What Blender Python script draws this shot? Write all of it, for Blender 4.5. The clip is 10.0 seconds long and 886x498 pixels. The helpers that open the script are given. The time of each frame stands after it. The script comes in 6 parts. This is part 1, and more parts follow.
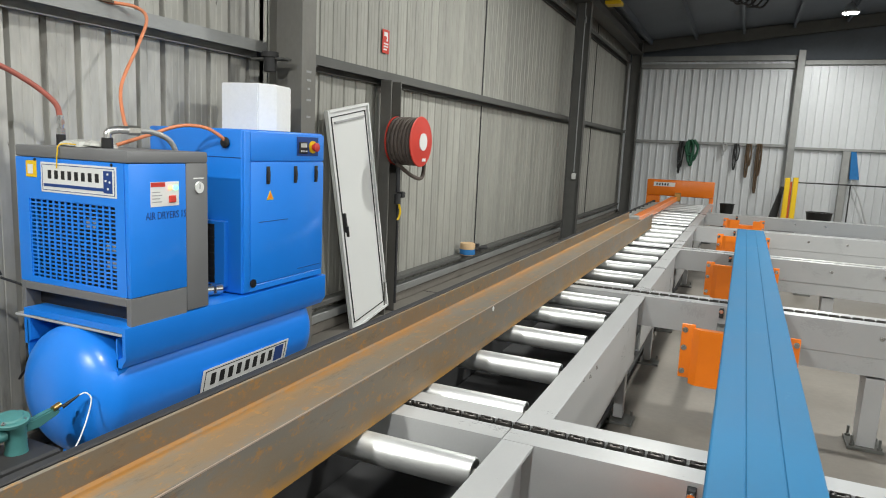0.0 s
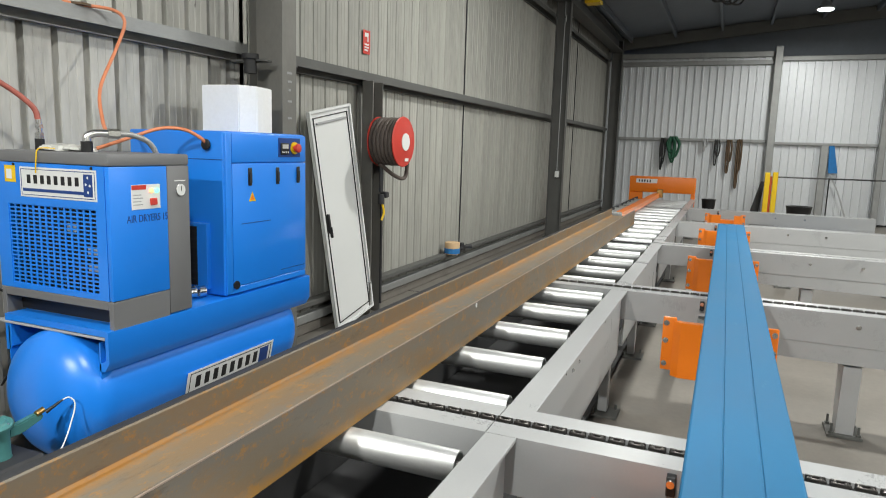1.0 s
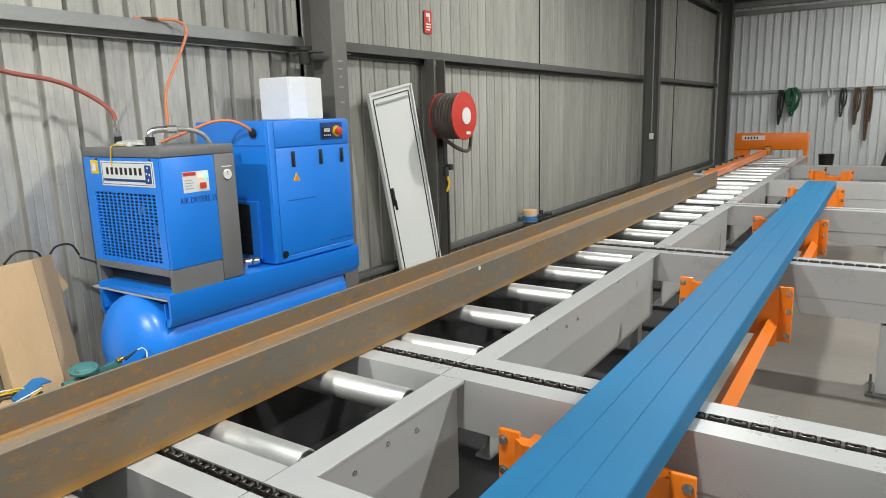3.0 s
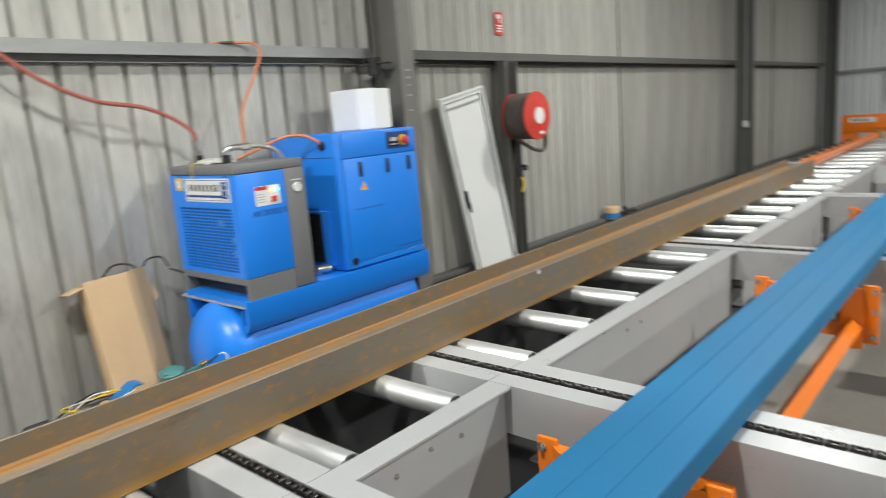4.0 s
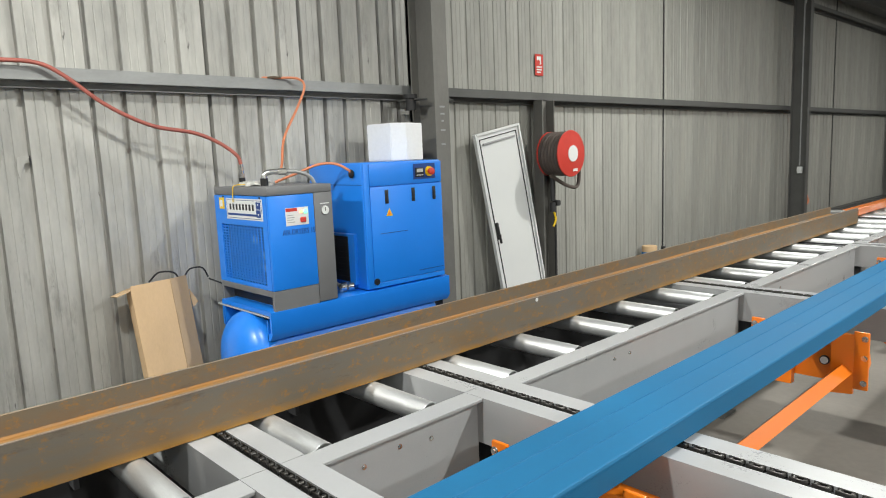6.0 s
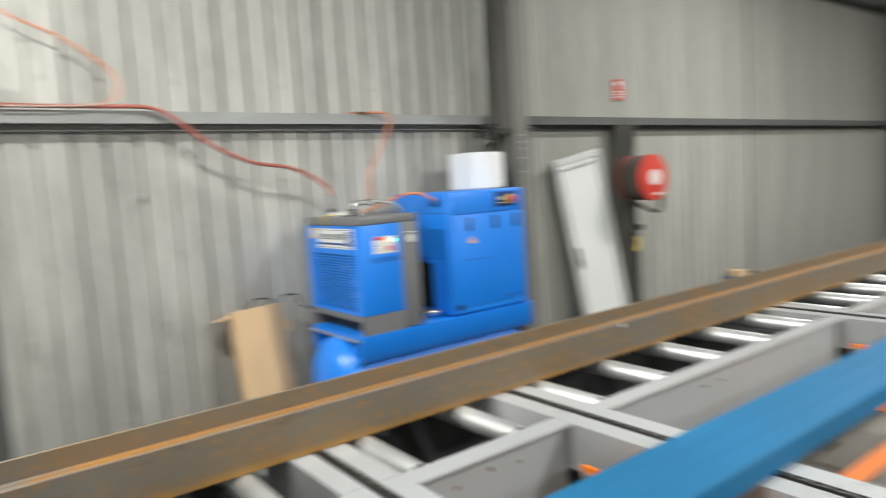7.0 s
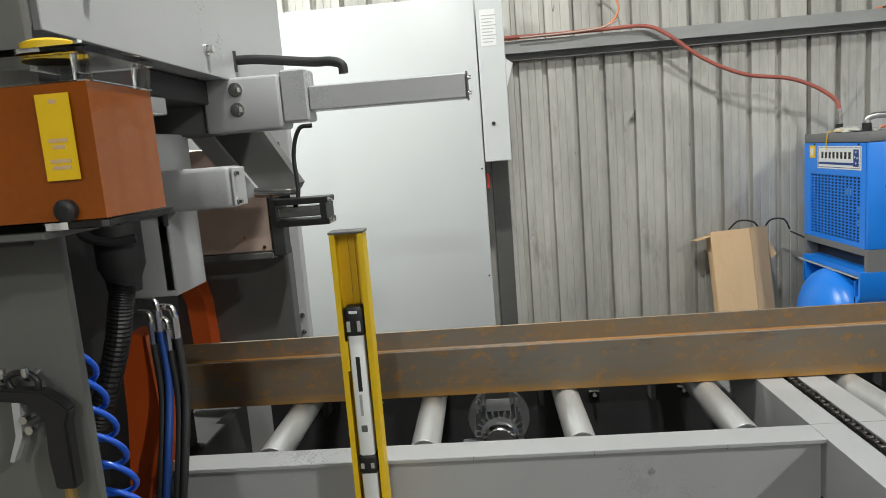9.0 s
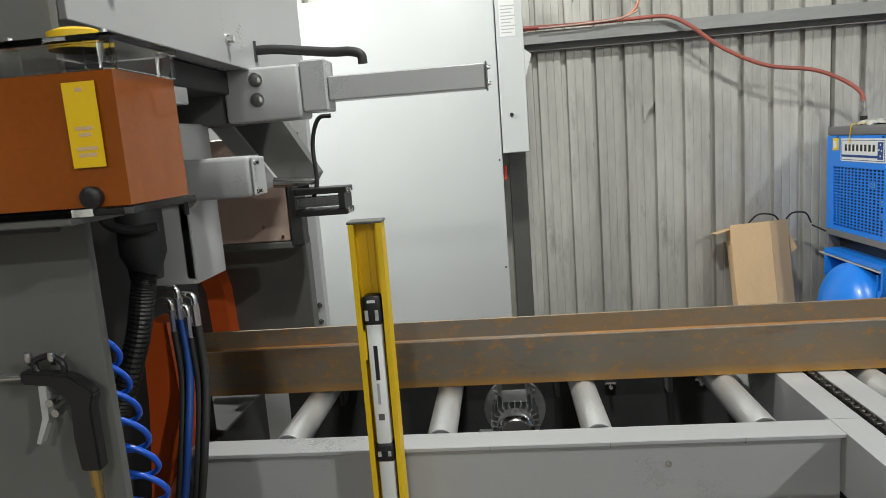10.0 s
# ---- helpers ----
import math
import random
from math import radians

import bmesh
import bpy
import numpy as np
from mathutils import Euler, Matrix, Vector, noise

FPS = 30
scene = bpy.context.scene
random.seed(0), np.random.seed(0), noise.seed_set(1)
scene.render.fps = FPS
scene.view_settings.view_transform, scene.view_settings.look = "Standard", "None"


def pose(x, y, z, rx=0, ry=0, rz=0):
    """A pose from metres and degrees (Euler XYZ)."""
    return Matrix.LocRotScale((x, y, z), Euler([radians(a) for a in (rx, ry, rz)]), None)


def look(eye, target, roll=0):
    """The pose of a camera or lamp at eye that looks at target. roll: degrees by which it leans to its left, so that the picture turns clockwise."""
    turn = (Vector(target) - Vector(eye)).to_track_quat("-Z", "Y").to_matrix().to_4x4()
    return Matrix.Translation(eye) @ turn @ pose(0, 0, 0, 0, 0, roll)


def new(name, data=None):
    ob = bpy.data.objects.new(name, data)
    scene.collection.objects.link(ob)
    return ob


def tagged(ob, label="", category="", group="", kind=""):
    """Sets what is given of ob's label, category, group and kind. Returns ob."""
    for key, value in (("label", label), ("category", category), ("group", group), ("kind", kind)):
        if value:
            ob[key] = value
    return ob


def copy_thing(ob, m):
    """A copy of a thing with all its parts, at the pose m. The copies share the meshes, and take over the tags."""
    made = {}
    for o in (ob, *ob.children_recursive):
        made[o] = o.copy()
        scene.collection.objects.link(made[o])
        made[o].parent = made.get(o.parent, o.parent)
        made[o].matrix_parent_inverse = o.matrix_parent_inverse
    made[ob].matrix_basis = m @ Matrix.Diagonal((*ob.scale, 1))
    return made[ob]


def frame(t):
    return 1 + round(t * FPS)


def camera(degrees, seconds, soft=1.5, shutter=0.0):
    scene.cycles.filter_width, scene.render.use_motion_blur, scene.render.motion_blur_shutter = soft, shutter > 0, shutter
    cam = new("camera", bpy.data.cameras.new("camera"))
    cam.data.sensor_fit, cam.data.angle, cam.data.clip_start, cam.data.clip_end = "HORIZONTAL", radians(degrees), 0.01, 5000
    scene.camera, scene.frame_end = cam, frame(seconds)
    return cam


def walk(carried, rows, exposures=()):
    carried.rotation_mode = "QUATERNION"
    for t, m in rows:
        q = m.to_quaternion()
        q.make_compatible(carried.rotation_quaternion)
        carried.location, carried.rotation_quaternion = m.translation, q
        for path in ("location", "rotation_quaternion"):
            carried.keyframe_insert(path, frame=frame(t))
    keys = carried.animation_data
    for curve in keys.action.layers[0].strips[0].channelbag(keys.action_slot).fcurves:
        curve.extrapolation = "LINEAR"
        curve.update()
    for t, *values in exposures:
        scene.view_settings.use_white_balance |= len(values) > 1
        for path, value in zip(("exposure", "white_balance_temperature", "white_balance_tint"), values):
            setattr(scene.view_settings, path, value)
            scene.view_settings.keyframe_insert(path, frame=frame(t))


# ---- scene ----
cam = camera(67.1, 10.0, soft=0.9, shutter=0.5)
PATH = [
    (0, (0.014, -0.133, 1.731), (-0.786, 1.675, 1.428), 2.62),
    (0.5, (0.027, -0.157, 1.736), (-0.739, 1.670, 1.461), 2.28),
    (1, (0.041, -0.150, 1.722), (-0.721, 1.675, 1.422), 1.77),
    (1.5, (0.206, -0.170, 1.740), (-0.637, 1.600, 1.347), 0.42),
    (2, (0.445, -0.103, 1.745), (-0.618, 1.540, 1.334), 1.80),
    (2.5, (0.567, -0.132, 1.758), (-0.479, 1.523, 1.347), 0.67),
    (2.7, (0.644, -0.186, 1.773), (-0.402, 1.472, 1.374), -0.45),
    (3.8, (0.874, -0.063, 1.772), (-0.338, 1.479, 1.384), -5.60),
    (4, (0.917, -0.080, 1.814), (-0.389, 1.385, 1.431), -4.65),
    (4.5, (1.091, -0.008, 1.791), (-0.425, 1.256, 1.470), -1.38),
    (5, (1.189, -0.075, 1.804), (-0.296, 1.231, 1.503), -1.92),
    (5.5, (1.279, -0.064, 1.798), (-0.165, 1.285, 1.488), -2.35),
    (5.7, (1.331, -0.044, 1.802), (-0.128, 1.291, 1.503), -2.37),
    (6.8, (1.348, -0.280, 1.831), (-0.019, 1.163, 1.612), -2.61),
    (7, (1.381, -0.183, 1.834), (-0.214, 1.008, 1.641), -3.67),
    (7.5, (1.418, -0.111, 1.739), (-0.468, 0.510, 1.493), -3.05),
    (8, (1.424, -0.156, 1.738), (-0.552, -0.028, 1.459), -4.12),
    (8.5, (1.433, -0.158, 1.737), (-0.545, -0.232, 1.448), -3.84),
    (9, (1.438, -0.160, 1.738), (-0.536, -0.295, 1.446), -4.56),
    (9.5, (1.438, -0.166, 1.736), (-0.531, -0.327, 1.429), -4.52),
    (10, (1.443, -0.166, 1.734), (-0.524, -0.350, 1.422), -4.35),
]
walk(cam, [(t, look(eye, target, roll)) for t, eye, target, roll in PATH],
     [(0.0, -0.03), (5.5, 0.0), (7.3, 0.05), (8.0, -0.24), (10.0, -0.38)])

# ---- world, lamps, exposure ----
scene.view_settings.exposure = 0.0
world = bpy.data.worlds.new("night_hall")
scene.world = world
world.use_nodes = True
world.node_tree.nodes["Background"].inputs[0].default_value = (0.02, 0.025, 0.035, 1)
world.node_tree.nodes["Background"].inputs[1].default_value = 1.0
LAMP_TINT = (0.99, 1.0, 0.95)
# x, y, z, watts; the x 4.6 and 8.8 rows are added, unseen fill
LAMPS = [(1.72, 17.0, 4.95, 200.0), (-0.6, 7.4, 4.80, 185.0), (-0.4, 0.1, 4.80, 175.0), (-2.0, -3.2, 4.65, 420.0),
         (4.6, 13.0, 5.32, 150.0), (4.6, 5.2, 5.32, 520.0), (4.6, -3.5, 5.32, 90.0), (8.8, 9.5, 5.74, 200.0), (8.8, 0.0, 5.74, 420.0)]


# ---- materials ----
def mat(name, colour, rough=0.5, metal=0.0, vary=0.12, scale=6.0, bump=0.05, fine=90.0, dirt=None, dirt_amount=0.0,
        dirt_scale=3.0, stretch=(1, 1, 1), per_object=0.0, coat=0.0, rough_vary=0.1, specks=None, speck_scale=30.0, speck_at=0.66, gloss=0.5):
    """A painted, cast or plain surface: base colour with broad and fine variation, stains of a second colour, and bump."""
    m = bpy.data.materials.new(name)
    m.use_nodes = True
    nt = m.node_tree
    b = nt.nodes["Principled BSDF"]
    link = nt.links.new
    co = nt.nodes.new("ShaderNodeTexCoord")
    mp = nt.nodes.new("ShaderNodeMapping")
    mp.inputs["Scale"].default_value = stretch
    link(co.outputs["Object"], mp.inputs["Vector"])
    vec = mp.outputs["Vector"]

    def noise_tex(sc, detail=5.0, rough_=0.6):
        n = nt.nodes.new("ShaderNodeTexNoise")
        n.inputs["Scale"].default_value, n.inputs["Detail"].default_value, n.inputs["Roughness"].default_value = sc, detail, rough_
        link(vec, n.inputs["Vector"])
        return n.outputs["Fac"]

    broad, small = noise_tex(scale), noise_tex(fine, 3.0)
    mixed = nt.nodes.new("ShaderNodeMath")
    mixed.operation = "MULTIPLY_ADD"
    link(small, mixed.inputs[0])
    mixed.inputs[1].default_value = 0.35
    link(broad, mixed.inputs[2])
    rng = nt.nodes.new("ShaderNodeMapRange")
    rng.inputs["From Min"].default_value, rng.inputs["From Max"].default_value = 0.35, 1.0
    rng.inputs["To Min"].default_value, rng.inputs["To Max"].default_value = 1 - vary, 1 + vary
    link(mixed.outputs[0], rng.inputs["Value"])
    value = rng.outputs["Result"]
    if per_object:
        info = nt.nodes.new("ShaderNodeObjectInfo")
        r2 = nt.nodes.new("ShaderNodeMapRange")
        r2.inputs["To Min"].default_value, r2.inputs["To Max"].default_value = 1 - per_object, 1 + per_object
        link(info.outputs["Random"], r2.inputs["Value"])
        mul = nt.nodes.new("ShaderNodeMath")
        mul.operation = "MULTIPLY"
        link(value, mul.inputs[0]), link(r2.outputs["Result"], mul.inputs[1])
        value = mul.outputs[0]
    tint = nt.nodes.new("ShaderNodeVectorMath")
    tint.operation = "SCALE"
    tint.inputs[0].default_value = colour
    link(value, tint.inputs["Scale"])
    out = tint.outputs["Vector"]
    if dirt:
        d = noise_tex(dirt_scale, 8.0, 0.68)
        ramp = nt.nodes.new("ShaderNodeMapRange")
        ramp.inputs["From Min"].default_value, ramp.inputs["From Max"].default_value = 0.66 - 0.3 * dirt_amount, 0.86 - 0.3 * dirt_amount
        ramp.inputs["To Max"].default_value = min(1.0, 0.5 + dirt_amount)
        link(d, ramp.inputs["Value"])
        mix = nt.nodes.new("ShaderNodeMix")
        mix.data_type = "RGBA"
        link(ramp.outputs["Result"], mix.inputs["Factor"])
        link(out, mix.inputs["A"])
        mix.inputs["B"].default_value = (*dirt, 1)
        out = mix.outputs["Result"]
    if specks:
        sp = noise_tex(speck_scale, 6.0, 0.72)
        sr = nt.nodes.new("ShaderNodeMapRange")
        sr.inputs["From Min"].default_value, sr.inputs["From Max"].default_value = speck_at, speck_at + 0.05
        sr.inputs["To Max"].default_value = 0.8
        link(sp, sr.inputs["Value"])
        mx = nt.nodes.new("ShaderNodeMix")
        mx.data_type = "RGBA"
        link(sr.outputs["Result"], mx.inputs["Factor"])
        link(out, mx.inputs["A"])
        mx.inputs["B"].default_value = (*specks, 1)
        out = mx.outputs["Result"]
    link(out, b.inputs["Base Color"])
    b.inputs["Specular IOR Level"].default_value = gloss
    rr = nt.nodes.new("ShaderNodeMapRange")
    rr.inputs["To Min"].default_value, rr.inputs["To Max"].default_value = max(0.02, rough - rough_vary), min(1.0, rough + rough_vary)
    link(mixed.outputs[0], rr.inputs["Value"])
    link(rr.outputs["Result"], b.inputs["Roughness"])
    b.inputs["Metallic"].default_value = metal
    b.inputs["Coat Weight"].default_value = coat
    if bump:
        bp = nt.nodes.new("ShaderNodeBump")
        bp.inputs["Strength"].default_value, bp.inputs["Distance"].default_value = bump, 0.01
        link(mixed.outputs[0], bp.inputs["Height"])
        link(bp.outputs["Normal"], b.inputs["Normal"])
    return m


def glow(name, colour, strength):
    m = bpy.data.materials.new(name)
    m.use_nodes = True
    b = m.node_tree.nodes["Principled BSDF"]
    b.inputs["Base Color"].default_value = (*colour, 1)
    b.inputs["Emission Color"].default_value = (*colour, 1)
    b.inputs["Emission Strength"].default_value = strength
    return m


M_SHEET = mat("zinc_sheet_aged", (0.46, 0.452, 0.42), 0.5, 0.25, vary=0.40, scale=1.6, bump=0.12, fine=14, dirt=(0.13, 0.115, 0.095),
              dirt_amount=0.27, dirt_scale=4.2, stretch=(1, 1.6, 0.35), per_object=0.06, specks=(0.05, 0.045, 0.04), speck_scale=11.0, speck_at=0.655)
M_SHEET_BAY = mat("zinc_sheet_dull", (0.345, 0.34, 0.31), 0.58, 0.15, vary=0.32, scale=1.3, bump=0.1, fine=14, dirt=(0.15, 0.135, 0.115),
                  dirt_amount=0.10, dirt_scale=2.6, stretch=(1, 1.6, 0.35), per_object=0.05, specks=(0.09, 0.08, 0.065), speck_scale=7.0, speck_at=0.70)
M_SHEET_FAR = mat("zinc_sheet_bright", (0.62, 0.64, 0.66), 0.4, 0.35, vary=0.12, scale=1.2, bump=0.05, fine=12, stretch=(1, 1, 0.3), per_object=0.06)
M_ROOF = mat("roof_sheet", (0.16, 0.18, 0.21), 0.55, 0.2, vary=0.2, scale=1.0, fine=10)
M_COLUMN = mat("weathered_grey_column", (0.165, 0.16, 0.145), 0.6, 0.1, vary=0.25, scale=2.2, fine=40, dirt=(0.08, 0.07, 0.055), dirt_amount=0.14, stretch=(1, 1, 0.5), specks=(0.3, 0.28, 0.25), speck_scale=24.0, speck_at=0.70)
M_STEEL_DARK = mat("primer_grey_steel", (0.10, 0.10, 0.095), 0.55, 0.1, vary=0.22, scale=3, fine=40, dirt=(0.07, 0.055, 0.045), dirt_amount=0.05)
M_GIRT = mat("galvanised_girt", (0.30, 0.305, 0.30), 0.45, 0.4, vary=0.2, scale=4, fine=50, dirt=(0.14, 0.12, 0.10), dirt_amount=0.08, stretch=(1, 0.4, 1))
M_FLOOR = mat("concrete_floor", (0.175, 0.16, 0.14), 0.62, 0.0, vary=0.28, scale=0.8, bump=0.12, fine=22, dirt=(0.085, 0.075, 0.065), dirt_amount=0.22, dirt_scale=0.9)
M_GREY = mat("machine_grey_paint", (0.385, 0.39, 0.395), 0.27, 0.0, vary=0.07, scale=3, bump=0.03, fine=120, dirt=(0.26, 0.25, 0.24), dirt_amount=0.02, dirt_scale=5)
M_GREY_DK = mat("machine_grey_dark", (0.105, 0.107, 0.10), 0.45, 0.0, vary=0.1, scale=3, bump=0.04, fine=90)
M_ROLLER = mat("zinc_roller", (0.66, 0.67, 0.67), 0.40, 0.72, vary=0.16, scale=8, bump=0.05, fine=160, stretch=(0.3, 1, 1), per_object=0.06, rough_vary=0.08)
M_BLUE = mat("gloss_blue_paint", (0.012, 0.215, 0.80), 0.32, 0.0, vary=0.05, scale=3, bump=0.02, fine=200, coat=0.3)
M_BLUE_SLAT = mat("blue_primer_steel", (0.014, 0.135, 0.285), 0.52, 0.0, vary=0.12, scale=2.4, bump=0.03, fine=60, dirt=(0.13, 0.32, 0.46), dirt_amount=0.10,
                  dirt_scale=5, stretch=(1, 0.5, 1), gloss=0.22)
M_ORANGE = mat("orange_enamel", (0.85, 0.20, 0.008), 0.33, 0.0, vary=0.06, scale=4, bump=0.02, fine=150, coat=0.2)
M_ORANGE_DK = mat("red_orange_paint", (0.55, 0.085, 0.012), 0.4, 0.0, vary=0.12, scale=5, dirt=(0.1, 0.04, 0.02), dirt_amount=0.06)
M_DRYER_GREY = mat("dryer_grey_paint", (0.16, 0.162, 0.167), 0.45, 0.0, vary=0.06, scale=4, bump=0.04, fine=260)
M_BLACK = mat("black_plastic", (0.012, 0.012, 0.013), 0.4, 0.0, vary=0.2, bump=0.03)
M_RUBBER = mat("black_rubber", (0.018, 0.018, 0.019), 0.6, 0.0, vary=0.3, bump=0.1)
# near-black steel; also carries the shade under the rollers and inside the saw
M_DARK = mat("dark_steel_and_shade", (0.035, 0.035, 0.037), 0.6, 0.2, vary=0.3)
M_CHAIN = mat("oiled_chain_steel", (0.09, 0.085, 0.08), 0.32, 0.85, vary=0.3, scale=30, bump=0.1)
M_CHROME = mat("bright_zinc", (0.75, 0.75, 0.74), 0.2, 1.0, vary=0.08, bump=0.02)
M_WHITE = mat("white_enamel", (0.72, 0.73, 0.72), 0.4, 0.0, vary=0.03, scale=2, bump=0.015)
M_FOAM = mat("white_foam", (0.86, 0.86, 0.85), 0.8, 0.0, vary=0.04, scale=40, bump=0.2, fine=180)
M_CABINET = mat("pale_grey_enamel", (0.54, 0.565, 0.57), 0.36, 0.0, vary=0.03, scale=1.5, bump=0.015)
M_KRAFT = mat("kraft_board", (0.58, 0.40, 0.23), 0.8, 0.0, vary=0.12, scale=5, bump=0.08, fine=90, stretch=(1, 1, 0.4))
M_HOSE_RED = mat("red_air_hose", (0.37, 0.105, 0.08), 0.5, 0.0, vary=0.15, scale=12)
M_HOSE_ORANGE = mat("orange_air_hose", (0.66, 0.23, 0.11), 0.42, 0.0, vary=0.1, scale=12)
M_HOSE_GREY = mat("braided_grey_hose", (0.40, 0.40, 0.39), 0.4, 0.5, vary=0.3, scale=120, bump=0.3, fine=260)
M_REEL_HOSE = mat("aged_reel_hose", (0.085, 0.065, 0.055), 0.62, 0.0, vary=0.3, scale=9, bump=0.15)
M_RED = mat("signal_red", (0.55, 0.045, 0.03), 0.4, 0.0, vary=0.1, scale=7, dirt=(0.25, 0.05, 0.04), dirt_amount=0.05)
M_YELLOW = mat("safety_yellow", (0.80, 0.52, 0.008), 0.38, 0.0, vary=0.06, scale=6, dirt=(0.4, 0.27, 0.03), dirt_amount=0.05)
M_TEAL = mat("teal_casting", (0.055, 0.19, 0.185), 0.45, 0.0, vary=0.15, scale=10, bump=0.12)
M_COPPER = mat("coppery_plate", (0.52, 0.39, 0.33), 0.42, 0.15, vary=0.14, scale=5, dirt=(0.2, 0.13, 0.11), dirt_amount=0.06)
M_LABEL_BLUE = mat("label_navy", (0.012, 0.05, 0.22), 0.4, vary=0.05)
M_BRASS = mat("brass", (0.55, 0.36, 0.13), 0.3, 1.0, vary=0.1)
M_COIL_BLUE = mat("blue_coil_tube", (0.01, 0.09, 0.55), 0.25, vary=0.05, coat=0.4)
M_ALU = mat("cast_aluminium", (0.42, 0.43, 0.44), 0.38, 0.75, vary=0.18, scale=18, bump=0.15)
M_GREEN_ROPE = mat("green_sling", (0.02, 0.09, 0.05), 0.8, vary=0.3, scale=20)
M_BROWN_CHAIN = mat("rusty_chain", (0.12, 0.08, 0.05), 0.6, 0.5, vary=0.3, scale=20)
M_SLING_BLUE = mat("blue_sling", (0.02, 0.16, 0.42), 0.8, vary=0.2, scale=20)
M_PLASTIC_WRAP = mat("clear_wrap", (0.5, 0.5, 0.47), 0.2, vary=0.2, scale=20, bump=0.5)
M_LENS = glow("lamp_lens", (1.0, 0.98, 0.93), 26.0)
M_LED_GREEN = glow("green_led", (0.1, 1.0, 0.45), 4.0)
M_LED_RED = glow("red_led", (1.0, 0.25, 0.12), 3.0)


def rusty_steel():
    """Mill-scale beam: blue-grey scale, rust bleeding in streaks along the length, bright rust specks."""
    m = bpy.data.materials.new("rusted_mill_steel")
    m.use_nodes = True
    nt = m.node_tree
    b, link = nt.nodes["Principled BSDF"], nt.links.new
    co = nt.nodes.new("ShaderNodeTexCoord")

    def tex(stretch, sc, detail=6.0, rough_=0.62):
        mp = nt.nodes.new("ShaderNodeMapping")
        mp.inputs["Scale"].default_value = stretch
        link(co.outputs["Object"], mp.inputs["Vector"])
        n = nt.nodes.new("ShaderNodeTexNoise")
        n.inputs["Scale"].default_value, n.inputs["Detail"].default_value, n.inputs["Roughness"].default_value = sc, detail, rough_
        link(mp.outputs["Vector"], n.inputs["Vector"])
        return n.outputs["Fac"]

    def ramp(src, lo, hi, top=1.0):
        r = nt.nodes.new("ShaderNodeMapRange")
        r.inputs["From Min"].default_value, r.inputs["From Max"].default_value, r.inputs["To Max"].default_value = lo, hi, top
        link(src, r.inputs["Value"])
        return r.outputs["Result"]

    def mixc(fac, a, bcol):
        x = nt.nodes.new("ShaderNodeMix")
        x.data_type = "RGBA"
        link(fac, x.inputs["Factor"])
        if isinstance(a, tuple):
            x.inputs["A"].default_value = (*a, 1)
        else:
            link(a, x.inputs["A"])
        x.inputs["B"].default_value = (*bcol, 1)
        return x.outputs["Result"]

    streak = tex((1, 0.12, 1), 9.0)
    blotch = tex((1, 0.4, 1), 4.6, 9.0, 0.74)
    speck = tex((1, 0.6, 1), 26.0, 6.0, 0.75)
    c = mixc(ramp(streak, 0.35, 0.7), (0.165, 0.15, 0.128), (0.20, 0.148, 0.09))
    c = mixc(ramp(blotch, 0.48, 0.60, 0.6), c, (0.225, 0.135, 0.06))
    c = mixc(ramp(speck, 0.545, 0.64, 0.85), c, (0.32, 0.165, 0.045))
    c = mixc(ramp(tex((1, 0.2, 1), 17.0, 8.0, 0.8), 0.57, 0.68, 0.5), c, (0.075, 0.058, 0.045))
    # rust crust where water lay: along the foot of the flange and in the root of the web
    sep = nt.nodes.new("ShaderNodeSeparateXYZ")
    link(co.outputs["Object"], sep.inputs[0])

    def band(axis, lo, hi, noise_src, gain, low=0.36, high=0.58):
        r = nt.nodes.new("ShaderNodeMapRange")
        r.inputs["From Min"].default_value, r.inputs["From Max"].default_value = lo, hi
        link(sep.outputs[axis], r.inputs["Value"])
        mul = nt.nodes.new("ShaderNodeMath")
        mul.operation, mul.use_clamp = "MULTIPLY", True
        link(r.outputs["Result"], mul.inputs[0]), link(ramp(noise_src, low, high, gain), mul.inputs[1])
        return mul.outputs[0]

    c = mixc(band("Z", 0.838, 0.80, blotch, 1.2), c, (0.37, 0.19, 0.04))
    root = nt.nodes.new("ShaderNodeMath")
    root.operation, root.use_clamp = "MULTIPLY", True
    link(band("X", -1.272, -1.315, tex((1, 0.35, 1), 13.0, 9.0, 0.82), 1.2, 0.38, 0.56), root.inputs[0])
    link(band("Z", 0.909, 0.894, streak, 4.0), root.inputs[1])
    c = mixc(root.outputs[0], c, (0.30, 0.14, 0.03))
    link(c, b.inputs["Base Color"])
    rr = nt.nodes.new("ShaderNodeMapRange")
    rr.inputs["To Min"].default_value, rr.inputs["To Max"].default_value = 0.42, 0.7
    link(blotch, rr.inputs["Value"])
    link(rr.outputs["Result"], b.inputs["Roughness"])
    b.inputs["Metallic"].default_value = 0.2
    bp = nt.nodes.new("ShaderNodeBump")
    bp.inputs["Strength"].default_value, bp.inputs["Distance"].default_value = 0.15, 0.006
    link(speck, bp.inputs["Height"])
    link(bp.outputs["Normal"], b.inputs["Normal"])
    return m


M_RUST = rusty_steel()
M_EDGE = mat("worn_bright_edge", (0.42, 0.33, 0.27), 0.45, 0.5, vary=0.25, scale=8)


def clear(name, colour, rough=0.08, transmission=1.0, ior=1.45):
    m = bpy.data.materials.new(name)
    m.use_nodes = True
    b = m.node_tree.nodes["Principled BSDF"]
    b.inputs["Base Color"].default_value = (*colour, 1)
    b.inputs["Roughness"].default_value = rough
    b.inputs["Transmission Weight"].default_value = transmission
    b.inputs["IOR"].default_value = ior
    return m


